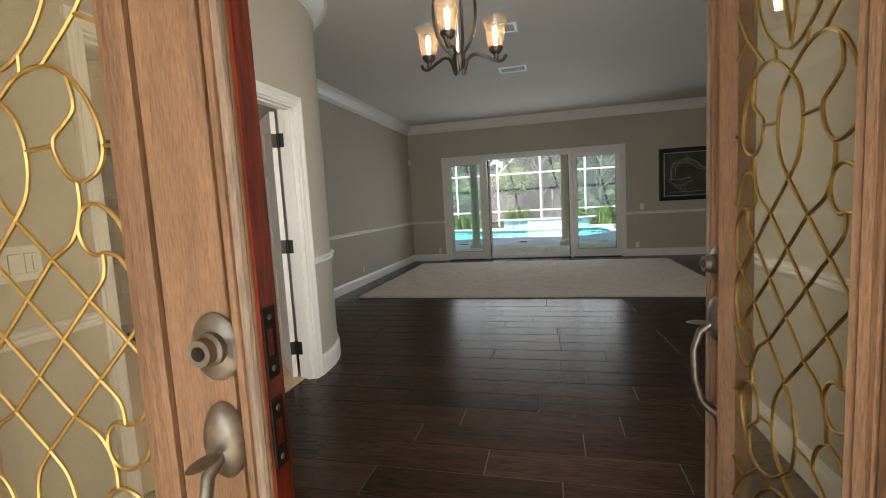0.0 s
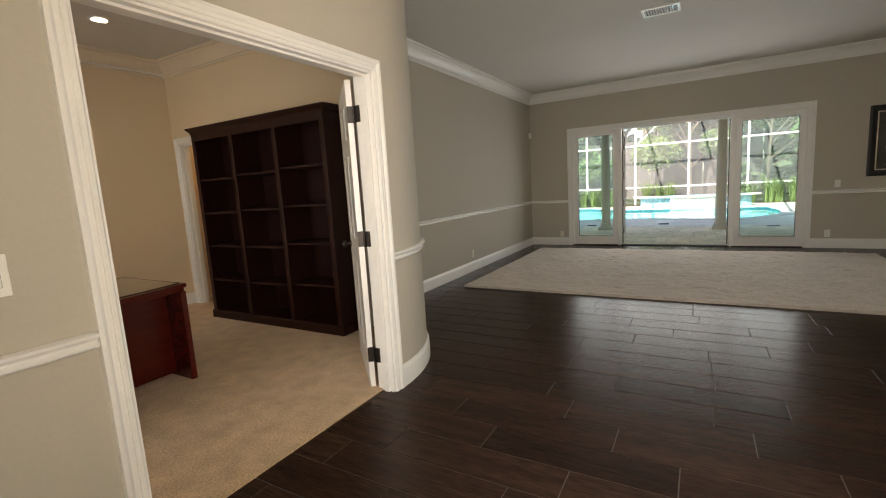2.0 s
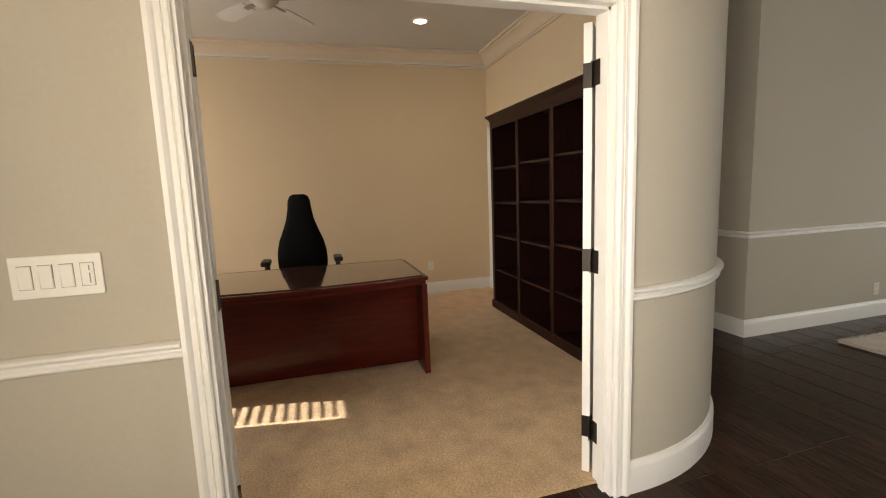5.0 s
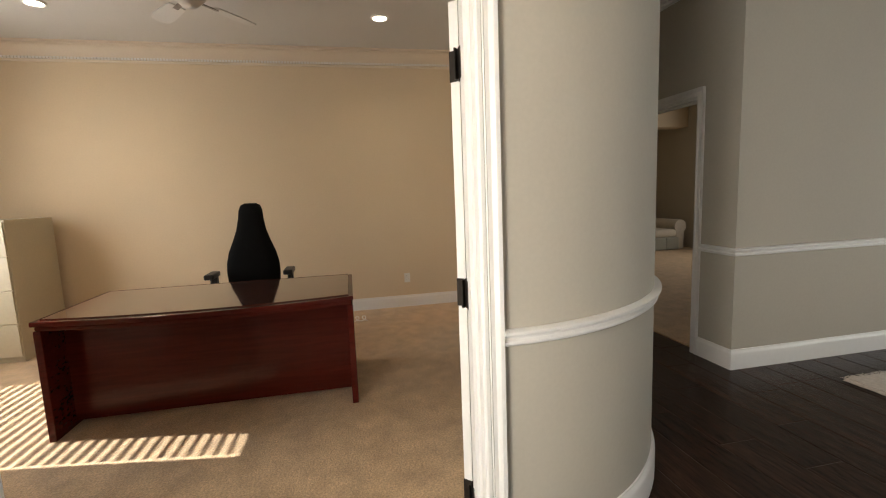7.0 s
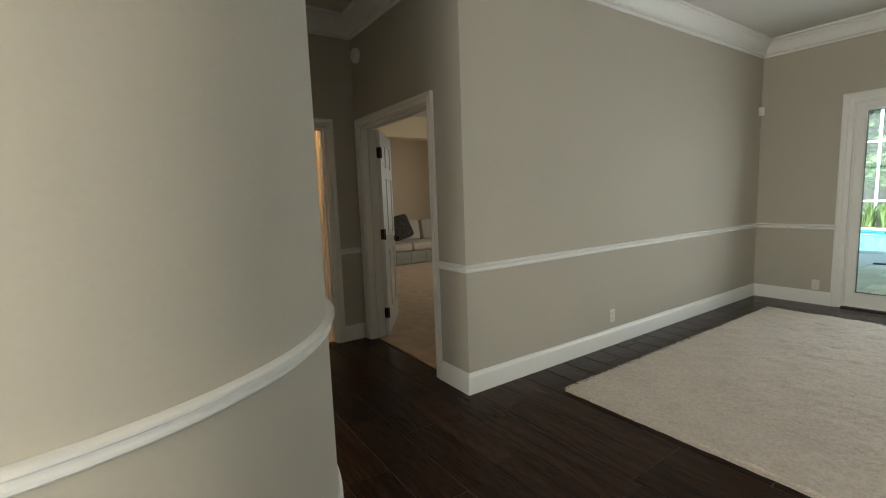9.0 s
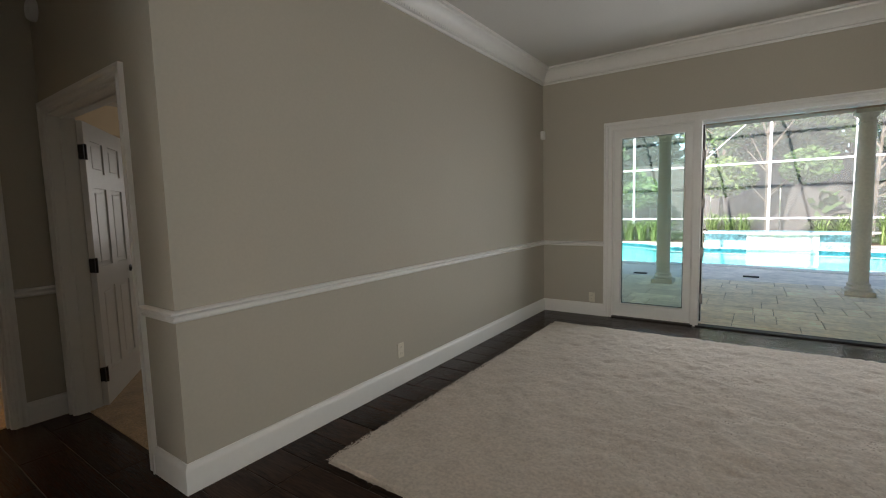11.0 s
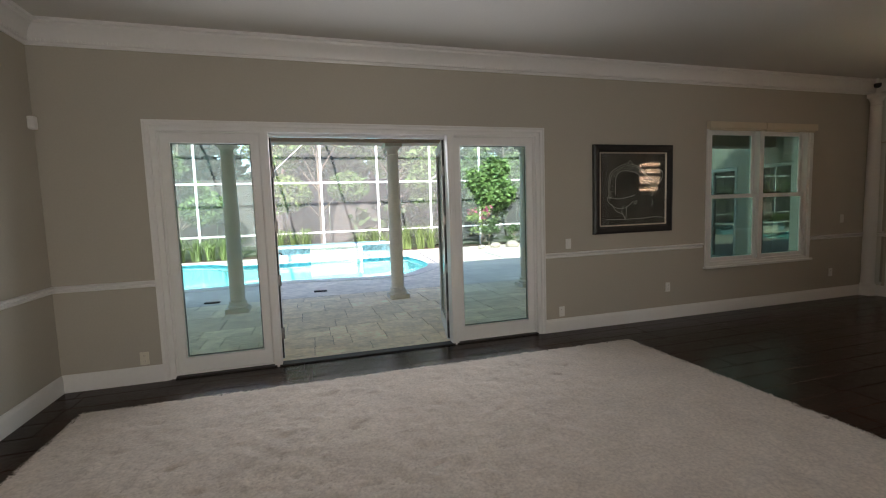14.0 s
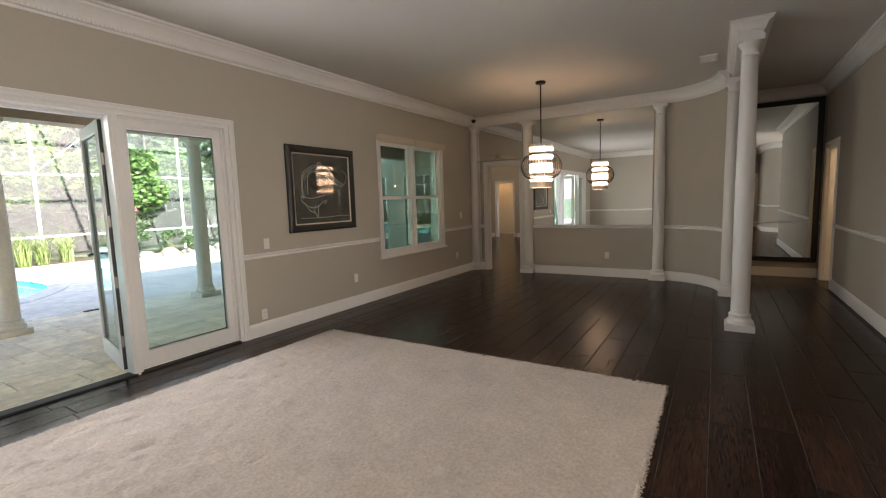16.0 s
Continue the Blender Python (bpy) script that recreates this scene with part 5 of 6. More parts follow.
part("gas_column", tube([(0.12, 0, 0.10), (0.12, 0, 0.41)], 0.028, 14), PLASTIC, oc)
for k in range(5):
    a = 2 * math.pi * k / 5 + 0.3
    lg = part("base_leg", tube([(0.12, 0, 0.12), (0.12 + 0.30 * math.cos(a), 0.30 * math.sin(a), 0.075)], [0.026, 0.016], 8), PLASTIC, oc)
    cw = lathe([(0.0, -0.02), (0.028, -0.02), (0.030, 0.0), (0.028, 0.02), (0.0, 0.02)], 16)
    place(cw, Matrix.Translation((0.12 + 0.30 * math.cos(a), 0.30 * math.sin(a), 0.031)) @ Matrix.Rotation(a, 4, "Z") @ Euler((radians(90), 0, 0)).to_matrix().to_4x4())
    part("caster", cw, PLASTIC, lg)

fc = thing("filing_cabinet", (-5.39, -0.20, 0.01), "putty beige steel filing cabinet with four drawers", "cabinet")
part("body", box(-0.33, -0.23, 0, 0.325, 0.23, 1.28, 0.004), PUTTY, fc)
for k in range(4):
    z0 = 0.05 + 0.305 * k
    dr = part("drawer", box(0.325, -0.222, z0, 0.343, 0.222, z0 + 0.295, 0.004), PUTTY, fc)
    part("handle", join(box(0.343, -0.05, z0 + 0.20, 0.365, 0.05, z0 + 0.212), box(0.360, -0.05, z0 + 0.188, 0.365, 0.05, z0 + 0.212)), PEWTER, dr, "steel pull handle")
    part("label_holder", box(0.343, -0.03, z0 + 0.232, 0.347, 0.03, z0 + 0.262), PEWTER, dr)

bk = thing("bookcase", (-3.915, 4.265, 0.012), "tall dark mahogany bookcase with empty shelves", "bookcase")
W0, W1, D0, D1, BH = -0.965, 0.965, -0.165, 0.165, 2.02
part("back_panel", box(W0, D1 - 0.012, 0.06, W1, D1, BH), ESPRESSO, bk)
for x in (W0, -0.335, 0.305, W1 - 0.03):
    part("upright", box(x, D0 + 0.005, 0.0, x + 0.03, D1 - 0.012, BH), ESPRESSO, bk)
for x in (W0, -0.345, 0.295, W1 - 0.05):
    part("face_stile", box(x - 0.002, D0 - 0.014, 0.06, x + 0.052, D0 + 0.005, BH, 0.004), ESPRESSO, bk)
for a, b, zs in ((W0 + 0.03, -0.335, (0.06, 0.42, 0.80, 1.16, 1.52)), (-0.305, 0.305, (0.06, 0.42, 0.80, 1.18, 1.54)), (0.335, W1 - 0.03, (0.06, 0.44, 0.84, 1.20, 1.56))):
    for z in zs:
        part("shelf", box(a, D0 + 0.004, z, b, D1 - 0.012, z + 0.024, 0.003), ESPRESSO, bk)
part("top_rail", box(W0, D0 - 0.016, BH - 0.07, W1, D0 + 0.005, BH), ESPRESSO, bk)
corn = sweep([(W0, D1), (W0, D0), (W1, D0), (W1, D1)], [(0, BH), (-0.012, BH), (-0.018, BH + 0.02), (-0.045, BH + 0.05), (-0.05, BH + 0.065), (0, BH + 0.065)])
part("cornice", corn, ESPRESSO, bk)
part("top_board", box(W0 + 0.002, D0 + 0.002, BH, W1 - 0.002, D1, BH + 0.06), ESPRESSO, bk)
part("plinth", join(sweep([(W0, D1), (W0, D0), (W1, D0), (W1, D1)], [(0, 0), (-0.022, 0), (-0.022, 0.075), (-0.012, 0.09), (0, 0.09)]), box(W0 + 0.002, D0 + 0.002, 0.0, W1 - 0.002, D1, 0.058)), ESPRESSO, bk)

CAN = glow("recessed_lamp", (1.0, 0.86, 0.66), 18.0)
for x, y in ((-4.83, 0.62), (-4.85, 3.36)):
    rl = thing("recessed_light", (x, y, H), "round recessed ceiling light, switched on", "lamp", "study ceiling lights")
    part("trim_ring", tube([(0.070 * math.cos(2 * math.pi * k / 28), 0.070 * math.sin(2 * math.pi * k / 28), -0.002) for k in range(28)], 0.013, 6, True), WHITE, rl, smooth=True)
    part("lens", lathe([(0.0, -0.004), (0.056, -0.004), (0.056, -0.002), (0.0, -0.002)], 28), CAN, rl)
    sp_d = bpy.data.lights.new("recessed_spot", "SPOT")
    sp_d.energy, sp_d.color, sp_d.spot_size, sp_d.spot_blend, sp_d.shadow_soft_size = 4.5, (1.0, 0.80, 0.56), radians(150), 1.0, 0.06
    sp_o = new("recessed_spot", sp_d)
    sp_o.matrix_world = look((x, y, H - 0.03), (x, y, 0))

# The white fan takes the greyer ceiling paint, its shade put into the colour.
fan = thing("ceiling_fan", (-4.06, 1.97, 2.79), "white ceiling fan with five blades at rest", "fan")
part("downrod", tube([(0, 0, 0.10), (0, 0, 0.22)], 0.014, 10), CEIL, fan)
part("canopy", lathe([(0.0, 0.13), (0.03, 0.14), (0.065, 0.20), (0.065, 0.22), (0.0, 0.22)], 24), CEIL, fan, smooth=True)
part("motor", lathe([(0.0, -0.06), (0.05, -0.055), (0.075, -0.03), (0.11, 0.0), (0.12, 0.04), (0.11, 0.08), (0.06, 0.11), (0.0, 0.115)], 28), CEIL, fan, smooth=True)
for k in range(5):
    a = radians(2 + 72 * k)
    bl = bmesh.new()
    out = [(0.20, -0.055), (0.30, -0.065), (0.48, -0.072), (0.56, -0.06), (0.59, 0.0), (0.56, 0.06), (0.48, 0.072), (0.30, 0.065), (0.20, 0.055)]
    f = bl.faces.new([bl.verts.new((x, y, 0.0)) for x, y in out])
    g = bmesh.ops.extrude_face_region(bl, geom=[f])["geom"]
    bmesh.ops.translate(bl, vec=(0, 0, 0.008), verts=[v for v in g if isinstance(v, bmesh.types.BMVert)])
    m = Matrix.Rotation(a, 4, "Z") @ Euler((radians(11), 0, 0)).to_matrix().to_4x4()
    bd = part("blade", place(bl, m), CEIL, fan)
    part("blade_iron", place(box(0.09, -0.018, -0.006, 0.24, 0.018, 0.0), m), PEWTER, bd)
tagged(mesh("power_cable", tube([(-5.45 + 0.10 * math.cos(0.5 * k), 2.95 + 0.035 * math.sin(0.5 * k) + 0.006 * k, 0.016) for k in range(26)], 0.005, 6), PLATE), "loose white cable coiled on the carpet", "cable")

# ---- bedroom sofa ----
SOFA = mat("cream_sofa_fabric", (0.55, 0.50, 0.41), 0.9, grain=0.12, scale=60, bump=0.4, bump_scale=120, blotch=0.08)
SKIRT = mat("grey_green_skirt", (0.33, 0.33, 0.28), 0.9, grain=0.12, scale=60, blotch=0.08)
so = thing("sofa", (-9.05, 8.75, -0.04), "cream skirted sofa with loose cushions in the bedroom", "sofa")
part("base", box(-0.42, -1.0, 0.05, 0.45, 1.0, 0.32, 0.03), SKIRT, so, "grey-green pleated skirt")
for y in (-0.62, 0.0, 0.62):
    part("seat_cushion", box(-0.30, y - 0.30, 0.32, 0.47, y + 0.30, 0.48, 0.05), SOFA, so, smooth=True)
    bcx = box(-0.14, -0.29, 0.0, 0.08, 0.29, 0.46, 0.07)
    place(bcx, Matrix.Translation((-0.25, y, 0.46)) @ Euler((0, radians(-12), 0)).to_matrix().to_4x4())
    part("back_cushion", bcx, SOFA, so, smooth=True)
for y in (-1.02, 1.02):
    part("arm", join(box(-0.42, y - 0.11, 0.05, 0.44, y + 0.11, 0.52, 0.04), tube([(-0.42, y, 0.54), (0.45, y, 0.54)], 0.14, 18)), SOFA, so, smooth=True)
part("skirt_pleat", join(*[box(0.451, y - 0.012, 0.05, 0.462, y + 0.012, 0.31) for y in (-0.7, -0.35, 0.0, 0.35, 0.7)]), SKIRT, so)
PILLOW = mat("dark_patterned_fabric", (0.035, 0.030, 0.022), 0.85, grain=0.8, scale=22, blotch=0.4, blotch_scale=40)
tp = box(-0.08, -0.25, -0.25, 0.08, 0.25, 0.25, 0.07)
place(tp, Matrix.Translation((-8.78, 8.25, 0.76)) @ Euler((radians(12), radians(-22), radians(0))).to_matrix().to_4x4())
tagged(mesh("throw_pillow", tp, PILLOW, smooth=True), "dark patterned square throw pillow on the sofa", "pillow")

# unseen lamps set to light the rooms beyond the openings
point_lamp("closet_light", (-5.4, 5.1, 2.7), 5, WARM, 0.08)
point_lamp("corridor_light", (11.3, 12.4, 2.7), 9, SOFT, 0.1)
# Added fill, nearer than the corridor lamp, to brighten the view past the opening.
point_lamp("passage_fill", (9.2, 9.4, 2.7), 5, SOFT, 0.1)
point_lamp("far_room_light", (15.0, 13.6, 2.4), 4, WARM, 0.1)
point_lamp("side_room_light", (7.2, 3.4, 2.5), 9, (1.0, 0.80, 0.52), 0.1)
# Added fill that brightens the sofa; the wall behind it has no opening.
area_lamp("bedroom_fill", (-7.0, NY - 0.05, 1.6), (-7.0, 0, 1.0), 1.6, 1.3, 7, (1, 0.95, 0.88))

# ---- lanai, pool and garden ----
column("porch_column", (0.30, 13.13, -0.03), 0.108, 2.56, "cream round stone column on the lanai edge", "lanai columns", 0.165, material=STUCCO)
column("porch_column", (-2.20, 13.13, -0.03), 0.108, 2.56, "cream round stone column on the lanai edge", "lanai columns", 0.165, material=STUCCO)
column("porch_column", (2.72, 13.13, -0.03), 0.108, 2.56, "cream round stone column on the lanai edge", "lanai columns", 0.165, material=STUCCO)
column("porch_column", (-4.70, 13.13, -0.03), 0.108, 2.56, "cream round stone column on the lanai edge", "lanai columns", 0.165, material=STUCCO)
column("porch_column", (5.20, 13.13, -0.03), 0.108, 2.56, "cream round stone column on the lanai edge", "lanai columns", 0.165, material=STUCCO)
TIMBER = mat("brown_soffit_wood", (0.22, 0.13, 0.075), 0.6, grain=0.3, scale=10, stretch=(1, 12, 1), blotch=0.15)
# The beam's stucco is darker and browner, with its shade put into the colour.
structure("lanai_beam", box(-10, 12.97, 2.53, 8.6, 13.29, 2.779), mat("shaded_stucco", (0.50, 0.37, 0.28), 0.85, grain=0.06, scale=30, bump=0.4, bump_scale=70), "stucco beam over the lanai columns, toned down for shade", "beam")
structure("lanai_fascia", box(-10, 13.44, 2.70, 8.6, 13.47, 2.94), ALU, "white fascia and gutter along the roof edge", "trim")
cfan = thing("lanai_ceiling_box", (0.55, 11.9, 2.62), "brown wooden box beam under the lanai ceiling", "beam")
part("box", box(-0.25, -0.9, 0.0, 0.25, 0.9, 0.16, 0.005), TIMBER, cfan)

POOL = [(-9.0, 16.6), (-6.0, 15.8), (-3.6, 15.55), (-1.8, 15.75), (-0.8, 15.65), (0.2, 15.45), (1.0, 15.5), (1.7, 16.2), (2.15, 17.0), (2.3, 18.0), (2.2, 19.2), (1.7, 20.2), (-2.6, 20.3), (-4.2, 21.4), (-6.5, 21.6), (-9.0, 20.8)]


def smooth_ring(pts, n=6):
    out = []
    m = len(pts)
    for i in range(m):
        a, b, e, f = (Vector(pts[(i + k) % m]) for k in (-1, 0, 1, 2))
        for k in range(n):
            u = k / n
            out.append(0.5 * (2 * b + (e - a) * u + (2 * a - 5 * b + 4 * e - f) * u * u + (3 * b - a - 3 * e + f) * u ** 3))
    return out


ring = smooth_ring(POOL)
WATER = thin_glass("pool_water", (0.45, 0.90, 0.93), rough=0.03)
PLASTER = mat("pool_plaster", (0.50, 0.80, 0.83), 0.7, grain=0.06, scale=12, blotch=0.12, blotch_scale=1.5)
BLUETILE = mat("blue_pool_tile", (0.26, 0.50, 0.58), 0.25, grain=0.35, scale=9, blotch=0.2, blotch_scale=20)
COPING = mat("pale_coping_stone", (0.76, 0.71, 0.62), 0.7, grain=0.12, scale=16, bump=0.2, bump_scale=30, blotch=0.1)
bm = bmesh.new()
floor_v = [bm.verts.new((p.x, p.y, -1.0)) for p in ring]
bm.faces.new(floor_v)
wall_v = [bm.verts.new((p.x, p.y, -0.20)) for p in ring]
for k in range(len(ring)):
    bm.faces.new((floor_v[k], floor_v[(k + 1) % len(ring)], wall_v[(k + 1) % len(ring)], wall_v[k]))
structure("pool_shell", bm, PLASTER, "pale aqua plaster pool shell", "pool")
structure("pool_tile_band", sweep([tuple(p) for p in reversed(ring)], [(0, -0.22), (0.006, -0.22), (0.006, -0.045), (0, -0.045)], closed=True), BLUETILE, "band of small blue tiles under the coping", "pool tile")
structure("pool_coping", sweep([tuple(p) for p in reversed(ring)], [(0.02, -0.045), (-0.30, -0.045), (-0.30, -0.022), (0.01, -0.022), (0.02, -0.030)], closed=True), COPING, "pale stone coping round the pool", "coping", smooth=True)
bm = bmesh.new()
bm.faces.new([bm.verts.new((p.x, p.y, -0.11)) for p in ring])
bmesh.ops.triangulate(bm, faces=bm.faces)
wt = structure("water", bm, WATER, "clear turquoise pool water", "water")
wt.visible_shadow = False
wnt = WATER.node_tree
gln = [n for n in wnt.nodes if n.type == "BSDF_GLOSSY"][0]
nzt = wnt.nodes.new("ShaderNodeTexNoise")
nzt.inputs["Scale"].default_value = 2.2
bpn = wnt.nodes.new("ShaderNodeBump")
bpn.inputs["Strength"].default_value = 0.25
bpn.inputs["Distance"].default_value = 0.05
wnt.links.new(nzt.outputs["Fac"], bpn.inputs["Height"])
wnt.links.new(bpn.outputs[0], gln.inputs["Normal"])

# raised spa at the far side
spa = thing("raised_spa", (-0.35, 20.2, -0.20), "raised tiled spa with a white stone spillway", "spa")
sb = bmesh.new()
front = [(1.85 * math.cos(radians(a)), -0.9 * math.sin(radians(a)) * 0.6 + 0.5) for a in range(0, 181, 10)]
f = sb.faces.new([sb.verts.new((x, y, 0.0)) for x, y in front + [(-1.85, 1.6), (1.85, 1.6)]])
g = bmesh.ops.extrude_face_region(sb, geom=[f])["geom"]
bmesh.ops.translate(sb, vec=(0, 0, 0.58), verts=[v for v in g if isinstance(v, bmesh.types.BMVert)])
part("wall", sb, BLUETILE, spa, "small blue tiles on the spa wall")
part("spillway", box(-0.75, -0.16, 0.0, 0.85, 0.20, 0.585, 0.02), COPING, spa, "white stone spillway")
part("rim", sweep([(x, y) for x, y in reversed(front)] , [(0.05, 0.581), (-0.28, 0.581), (-0.28, 0.625), (0.04, 0.625), (0.05, 0.61)]), COPING, spa, "pale stone rim")

# deck: one slab with the pool cut out of it, and pavers near the house
def deck_slab(z, material, name, label):
    bm = bmesh.new()
    n = len(ring)
    outer = []
    cx, cy = -3.0, 18.0
    for p in ring:
        d = Vector((p.x - cx, p.y - cy))
        sx = (14.0 if d.x > 0 else 12.0) / max(abs(d.x), 1e-6)
        sy = ((22.6 - cy) if d.y > 0 else (cy - 13.6)) / max(abs(d.y), 1e-6)
        s = min(sx, sy)
        outer.append(bm.verts.new((cx + d.x * s, cy + d.y * s, z)))
    inner = [bm.verts.new((p.x, p.y, z)) for p in ring]
    for k in range(n):
        bm.faces.new((inner[k], inner[(k + 1) % n], outer[(k + 1) % n], outer[k]))
    return structure(name, bm, material, label, "pavement")


DECK = mat("travertine_deck", (0.80, 0.72, 0.61), 0.65, grain=0.15, scale=8, bump=0.2, bump_scale=20, blotch=0.12, blotch_scale=1.2)
deck_slab(-0.046, DECK, "pavement_pool_deck", "pale travertine pool deck")
structure("pavement_corner", box(9.0, 13.6, -0.06, 16, 22.6, -0.047), DECK, "pale travertine deck beside the pool", "pavement")
structure("pavement_bed", box(-12, NY + 0.2, -0.30, 7.16, 13.9, -0.043), SAND, "sand joints under the lanai pavers", "pavement")
bm = bmesh.new()
for x0, x1, y0, y1 in ((-400, 400, 22.6, 500), (-400, -15, -300, 22.6), (16, 400, -300, 22.6), (-15, 16, -300, -3.0)):
    bm.faces.new([bm.verts.new(p) for p in ((x0, y0, -0.10), (x1, y0, -0.10), (x1, y1, -0.10), (x0, y1, -0.10))])
LAWN = mat("lawn", (0.06, 0.09, 0.03), 0.9, grain=0.4, scale=12, bump=0.5, bump_scale=30, blotch=0.3, blotch_scale=0.4)
structure("ground", bm, LAWN, "mown green lawn round the house", "ground")
structure("pavement_porch", box(-7, -14.0, -0.10, 6, -3.0, -0.03), COPING, "pale concrete entrance drive", "pavement")
for nm, x, y, lb in (("floor_drain", -0.95, 14.4, "small dark slot drain in the deck"), ("floor_drain", 1.35, 13.7, "small dark slot drain in the deck"), ("floor_drain", -2.75, 14.1, "small dark slot drain in the deck")):
    tagged(mesh(nm, box(x - 0.12, y - 0.04, -0.044, x + 0.12, y + 0.04, -0.020), PLASTIC), lb, "drain", "deck drains")

# screen cage
cage = thing("pool_cage", (-0.57, 23.0, -0.05), "white aluminium pool cage with dark insect screen", "enclosure")
CX = -0.57


def cage_part(name, bm, material, label=""):
    return part(name, place(bm, Matrix.Translation((-CX, -23.0, 0.05))), material, cage, label)


posts = [CX + 2.09 * k for k in range(-6, 6)]
for x in posts:
    cage_part("post", box(x - 0.035, 22.97, -0.05, x + 0.035, 23.03, 4.55), ALU)
for z in (0.72, 2.56, 4.50):
    cage_part("rail", box(posts[0], 22.975, z - 0.03, posts[-1], 23.025, z + 0.03), ALU)
for x in posts:
    cage_part("roof_beam", tube([(x, 13.47, 3.0), (x, 16.0, 5.3), (x, 20.5, 5.3), (x, 23.0, 4.5)], 0.045, 4), ALU)
for y, z in ((16.0, 5.3), (18.2, 5.3), (20.5, 5.3)):
    cage_part("purlin", box(posts[0], y - 0.03, z - 0.03, posts[-1], y + 0.03, z + 0.03), ALU)
for a, b in zip(posts[2:-1:3], posts[3::3]):
    cage_part("brace", tube([(a, 23.0, 2.56), (b, 23.0, 4.5)], 0.012, 5), ALU)
XE = posts[-1]
for k in range(5):
    y = 14.6 + 2.1 * k
    cage_part("post", box(XE - 0.03, y - 0.035, -0.05, XE + 0.03, y + 0.035, 4.5), ALU)
for z in (0.72, 2.56, 4.5):
    cage_part("rail", box(XE - 0.025, 13.5, z - 0.03, XE + 0.025, 23.0, z + 0.03), ALU)
bm = bmesh.new()
bm.faces.new([bm.verts.new(p) for p in ((posts[0], 23.0, 0), (XE, 23.0, 0), (XE, 23.0, 4.5), (posts[0], 23.0, 4.5))])
bm.faces.new([bm.verts.new(p) for p in ((XE, 23.0, 0), (XE, 13.5, 0), (XE, 13.5, 4.5), (XE, 23.0, 4.5))])
cage_part("screen", bm, SCREEN, "dark fine insect screen")

# plants
def leaf_mat(name, color):
    m = mat(name, color, 0.55, grain=0.3, scale=3, blotch=0.3, blotch_scale=0.8, per_object=0.35)
    return m


LEAF = leaf_mat("tree_leaves", (0.11, 0.19, 0.05))
LEAF2 = leaf_mat("light_leaves", (0.18, 0.26, 0.075))
LEAF3 = leaf_mat("dark_leaves", (0.06, 0.10, 0.035))
BLADE = leaf_mat("grass_blades", (0.15, 0.21, 0.07))
BARK = mat("tree_bark", (0.16, 0.13, 0.10), 0.9, grain=0.4, scale=10, stretch=(4, 4, 0.6), bump=0.8, bump_scale=14)
PINK = mat("pink_flowers", (0.60, 0.10, 0.25), 0.6, grain=0.2, scale=20)


def leaf_cloud(rnd, blobs, count, size):
    v, f = [], []
    total = sum(r ** 2 for _, r in blobs)
    for c, r in blobs:
        for _ in range(int(count * r * r / total)):
            d = Vector((rnd.gauss(0, 1), rnd.gauss(0, 1), rnd.gauss(0, 1))).normalized() * r * rnd.uniform(0.45, 1.05)
            d.z *= 0.75
            p = Vector(c) + d
            a = Vector((rnd.gauss(0, 1), rnd.gauss(0, 1), rnd.gauss(0, 0.6))).normalized()
            b = a.cross(Vector((rnd.gauss(0, 1), rnd.gauss(0, 1), rnd.gauss(0, 1)))).normalized()
            s = size * rnd.uniform(0.6, 1.3)
            k = len(v)
            v += [tuple(p - a * s), tuple(p + b * s * 0.5 - a * s * 0.1), tuple(p + a * s), tuple(p - b * s * 0.5 + a * s * 0.1)]
            f.append((k, k + 1, k + 2, k + 3))
    return v, f


def tree(at, h, spread, seed, material, label, trunk=0.14, count=2600, size=0.13, low=0.35, name="tree", cat="tree"):
    rnd = random.Random(seed)
    d = thing(name, at, label, cat, "garden trees")
    tops, bms = [], []
    lean = Vector((rnd.uniform(-0.3, 0.3), rnd.uniform(-0.3, 0.3), 0))
    spine = [Vector((0, 0, -0.05)), Vector((lean.x * 0.3, lean.y * 0.3, h * 0.3)), lean + Vector((0, 0, h * 0.75))]
    bms.append(tube(spine, [trunk, trunk * 0.75, trunk * 0.3], 8))
    blobs = [(tuple(lean + Vector((0, 0, h * 0.85))), spread * 0.55)]
    for k in range(9):
        a = rnd.uniform(0, 6.28)
        z = h * rnd.uniform(low, 0.85)
        r = spread * rnd.uniform(0.45, 0.95)
        e = Vector((math.cos(a) * r, math.sin(a) * r, z + h * rnd.uniform(0.0, 0.12)))
        bms.append(tube([(lean.x * 0.5, lean.y * 0.5, z * 0.7), tuple(e * 0.6 + Vector((0, 0, z * 0.32))), tuple(e)], [trunk * 0.4, trunk * 0.25, trunk * 0.1], 6))
        blobs.append((tuple(e), spread * rnd.uniform(0.28, 0.5)))
    part("trunk", join(*bms), BARK, d, "grey-brown trunk with limbs")
    v, f = leaf_cloud(rnd, blobs, count, size)
    me = bpy.data.meshes.new("crown")
    me.from_pydata(v, [], f)
    me.materials.append(material)
    cr = new("crown", me)
    cr.parent = d
    return d


rnd = random.Random(11)
for k in range(11):
    x = -15 + 3.0 * k + rnd.uniform(-0.8, 0.8)
    tree((x, 27 + rnd.uniform(-1.2, 1.5), -0.1), rnd.uniform(6.0, 8.5), rnd.uniform(2.0, 2.8), 20 + k, (LEAF, LEAF2, LEAF)[k % 3], "leafy green garden tree behind the pool cage", trunk=0.09, count=15000, size=0.12, low=0.12)
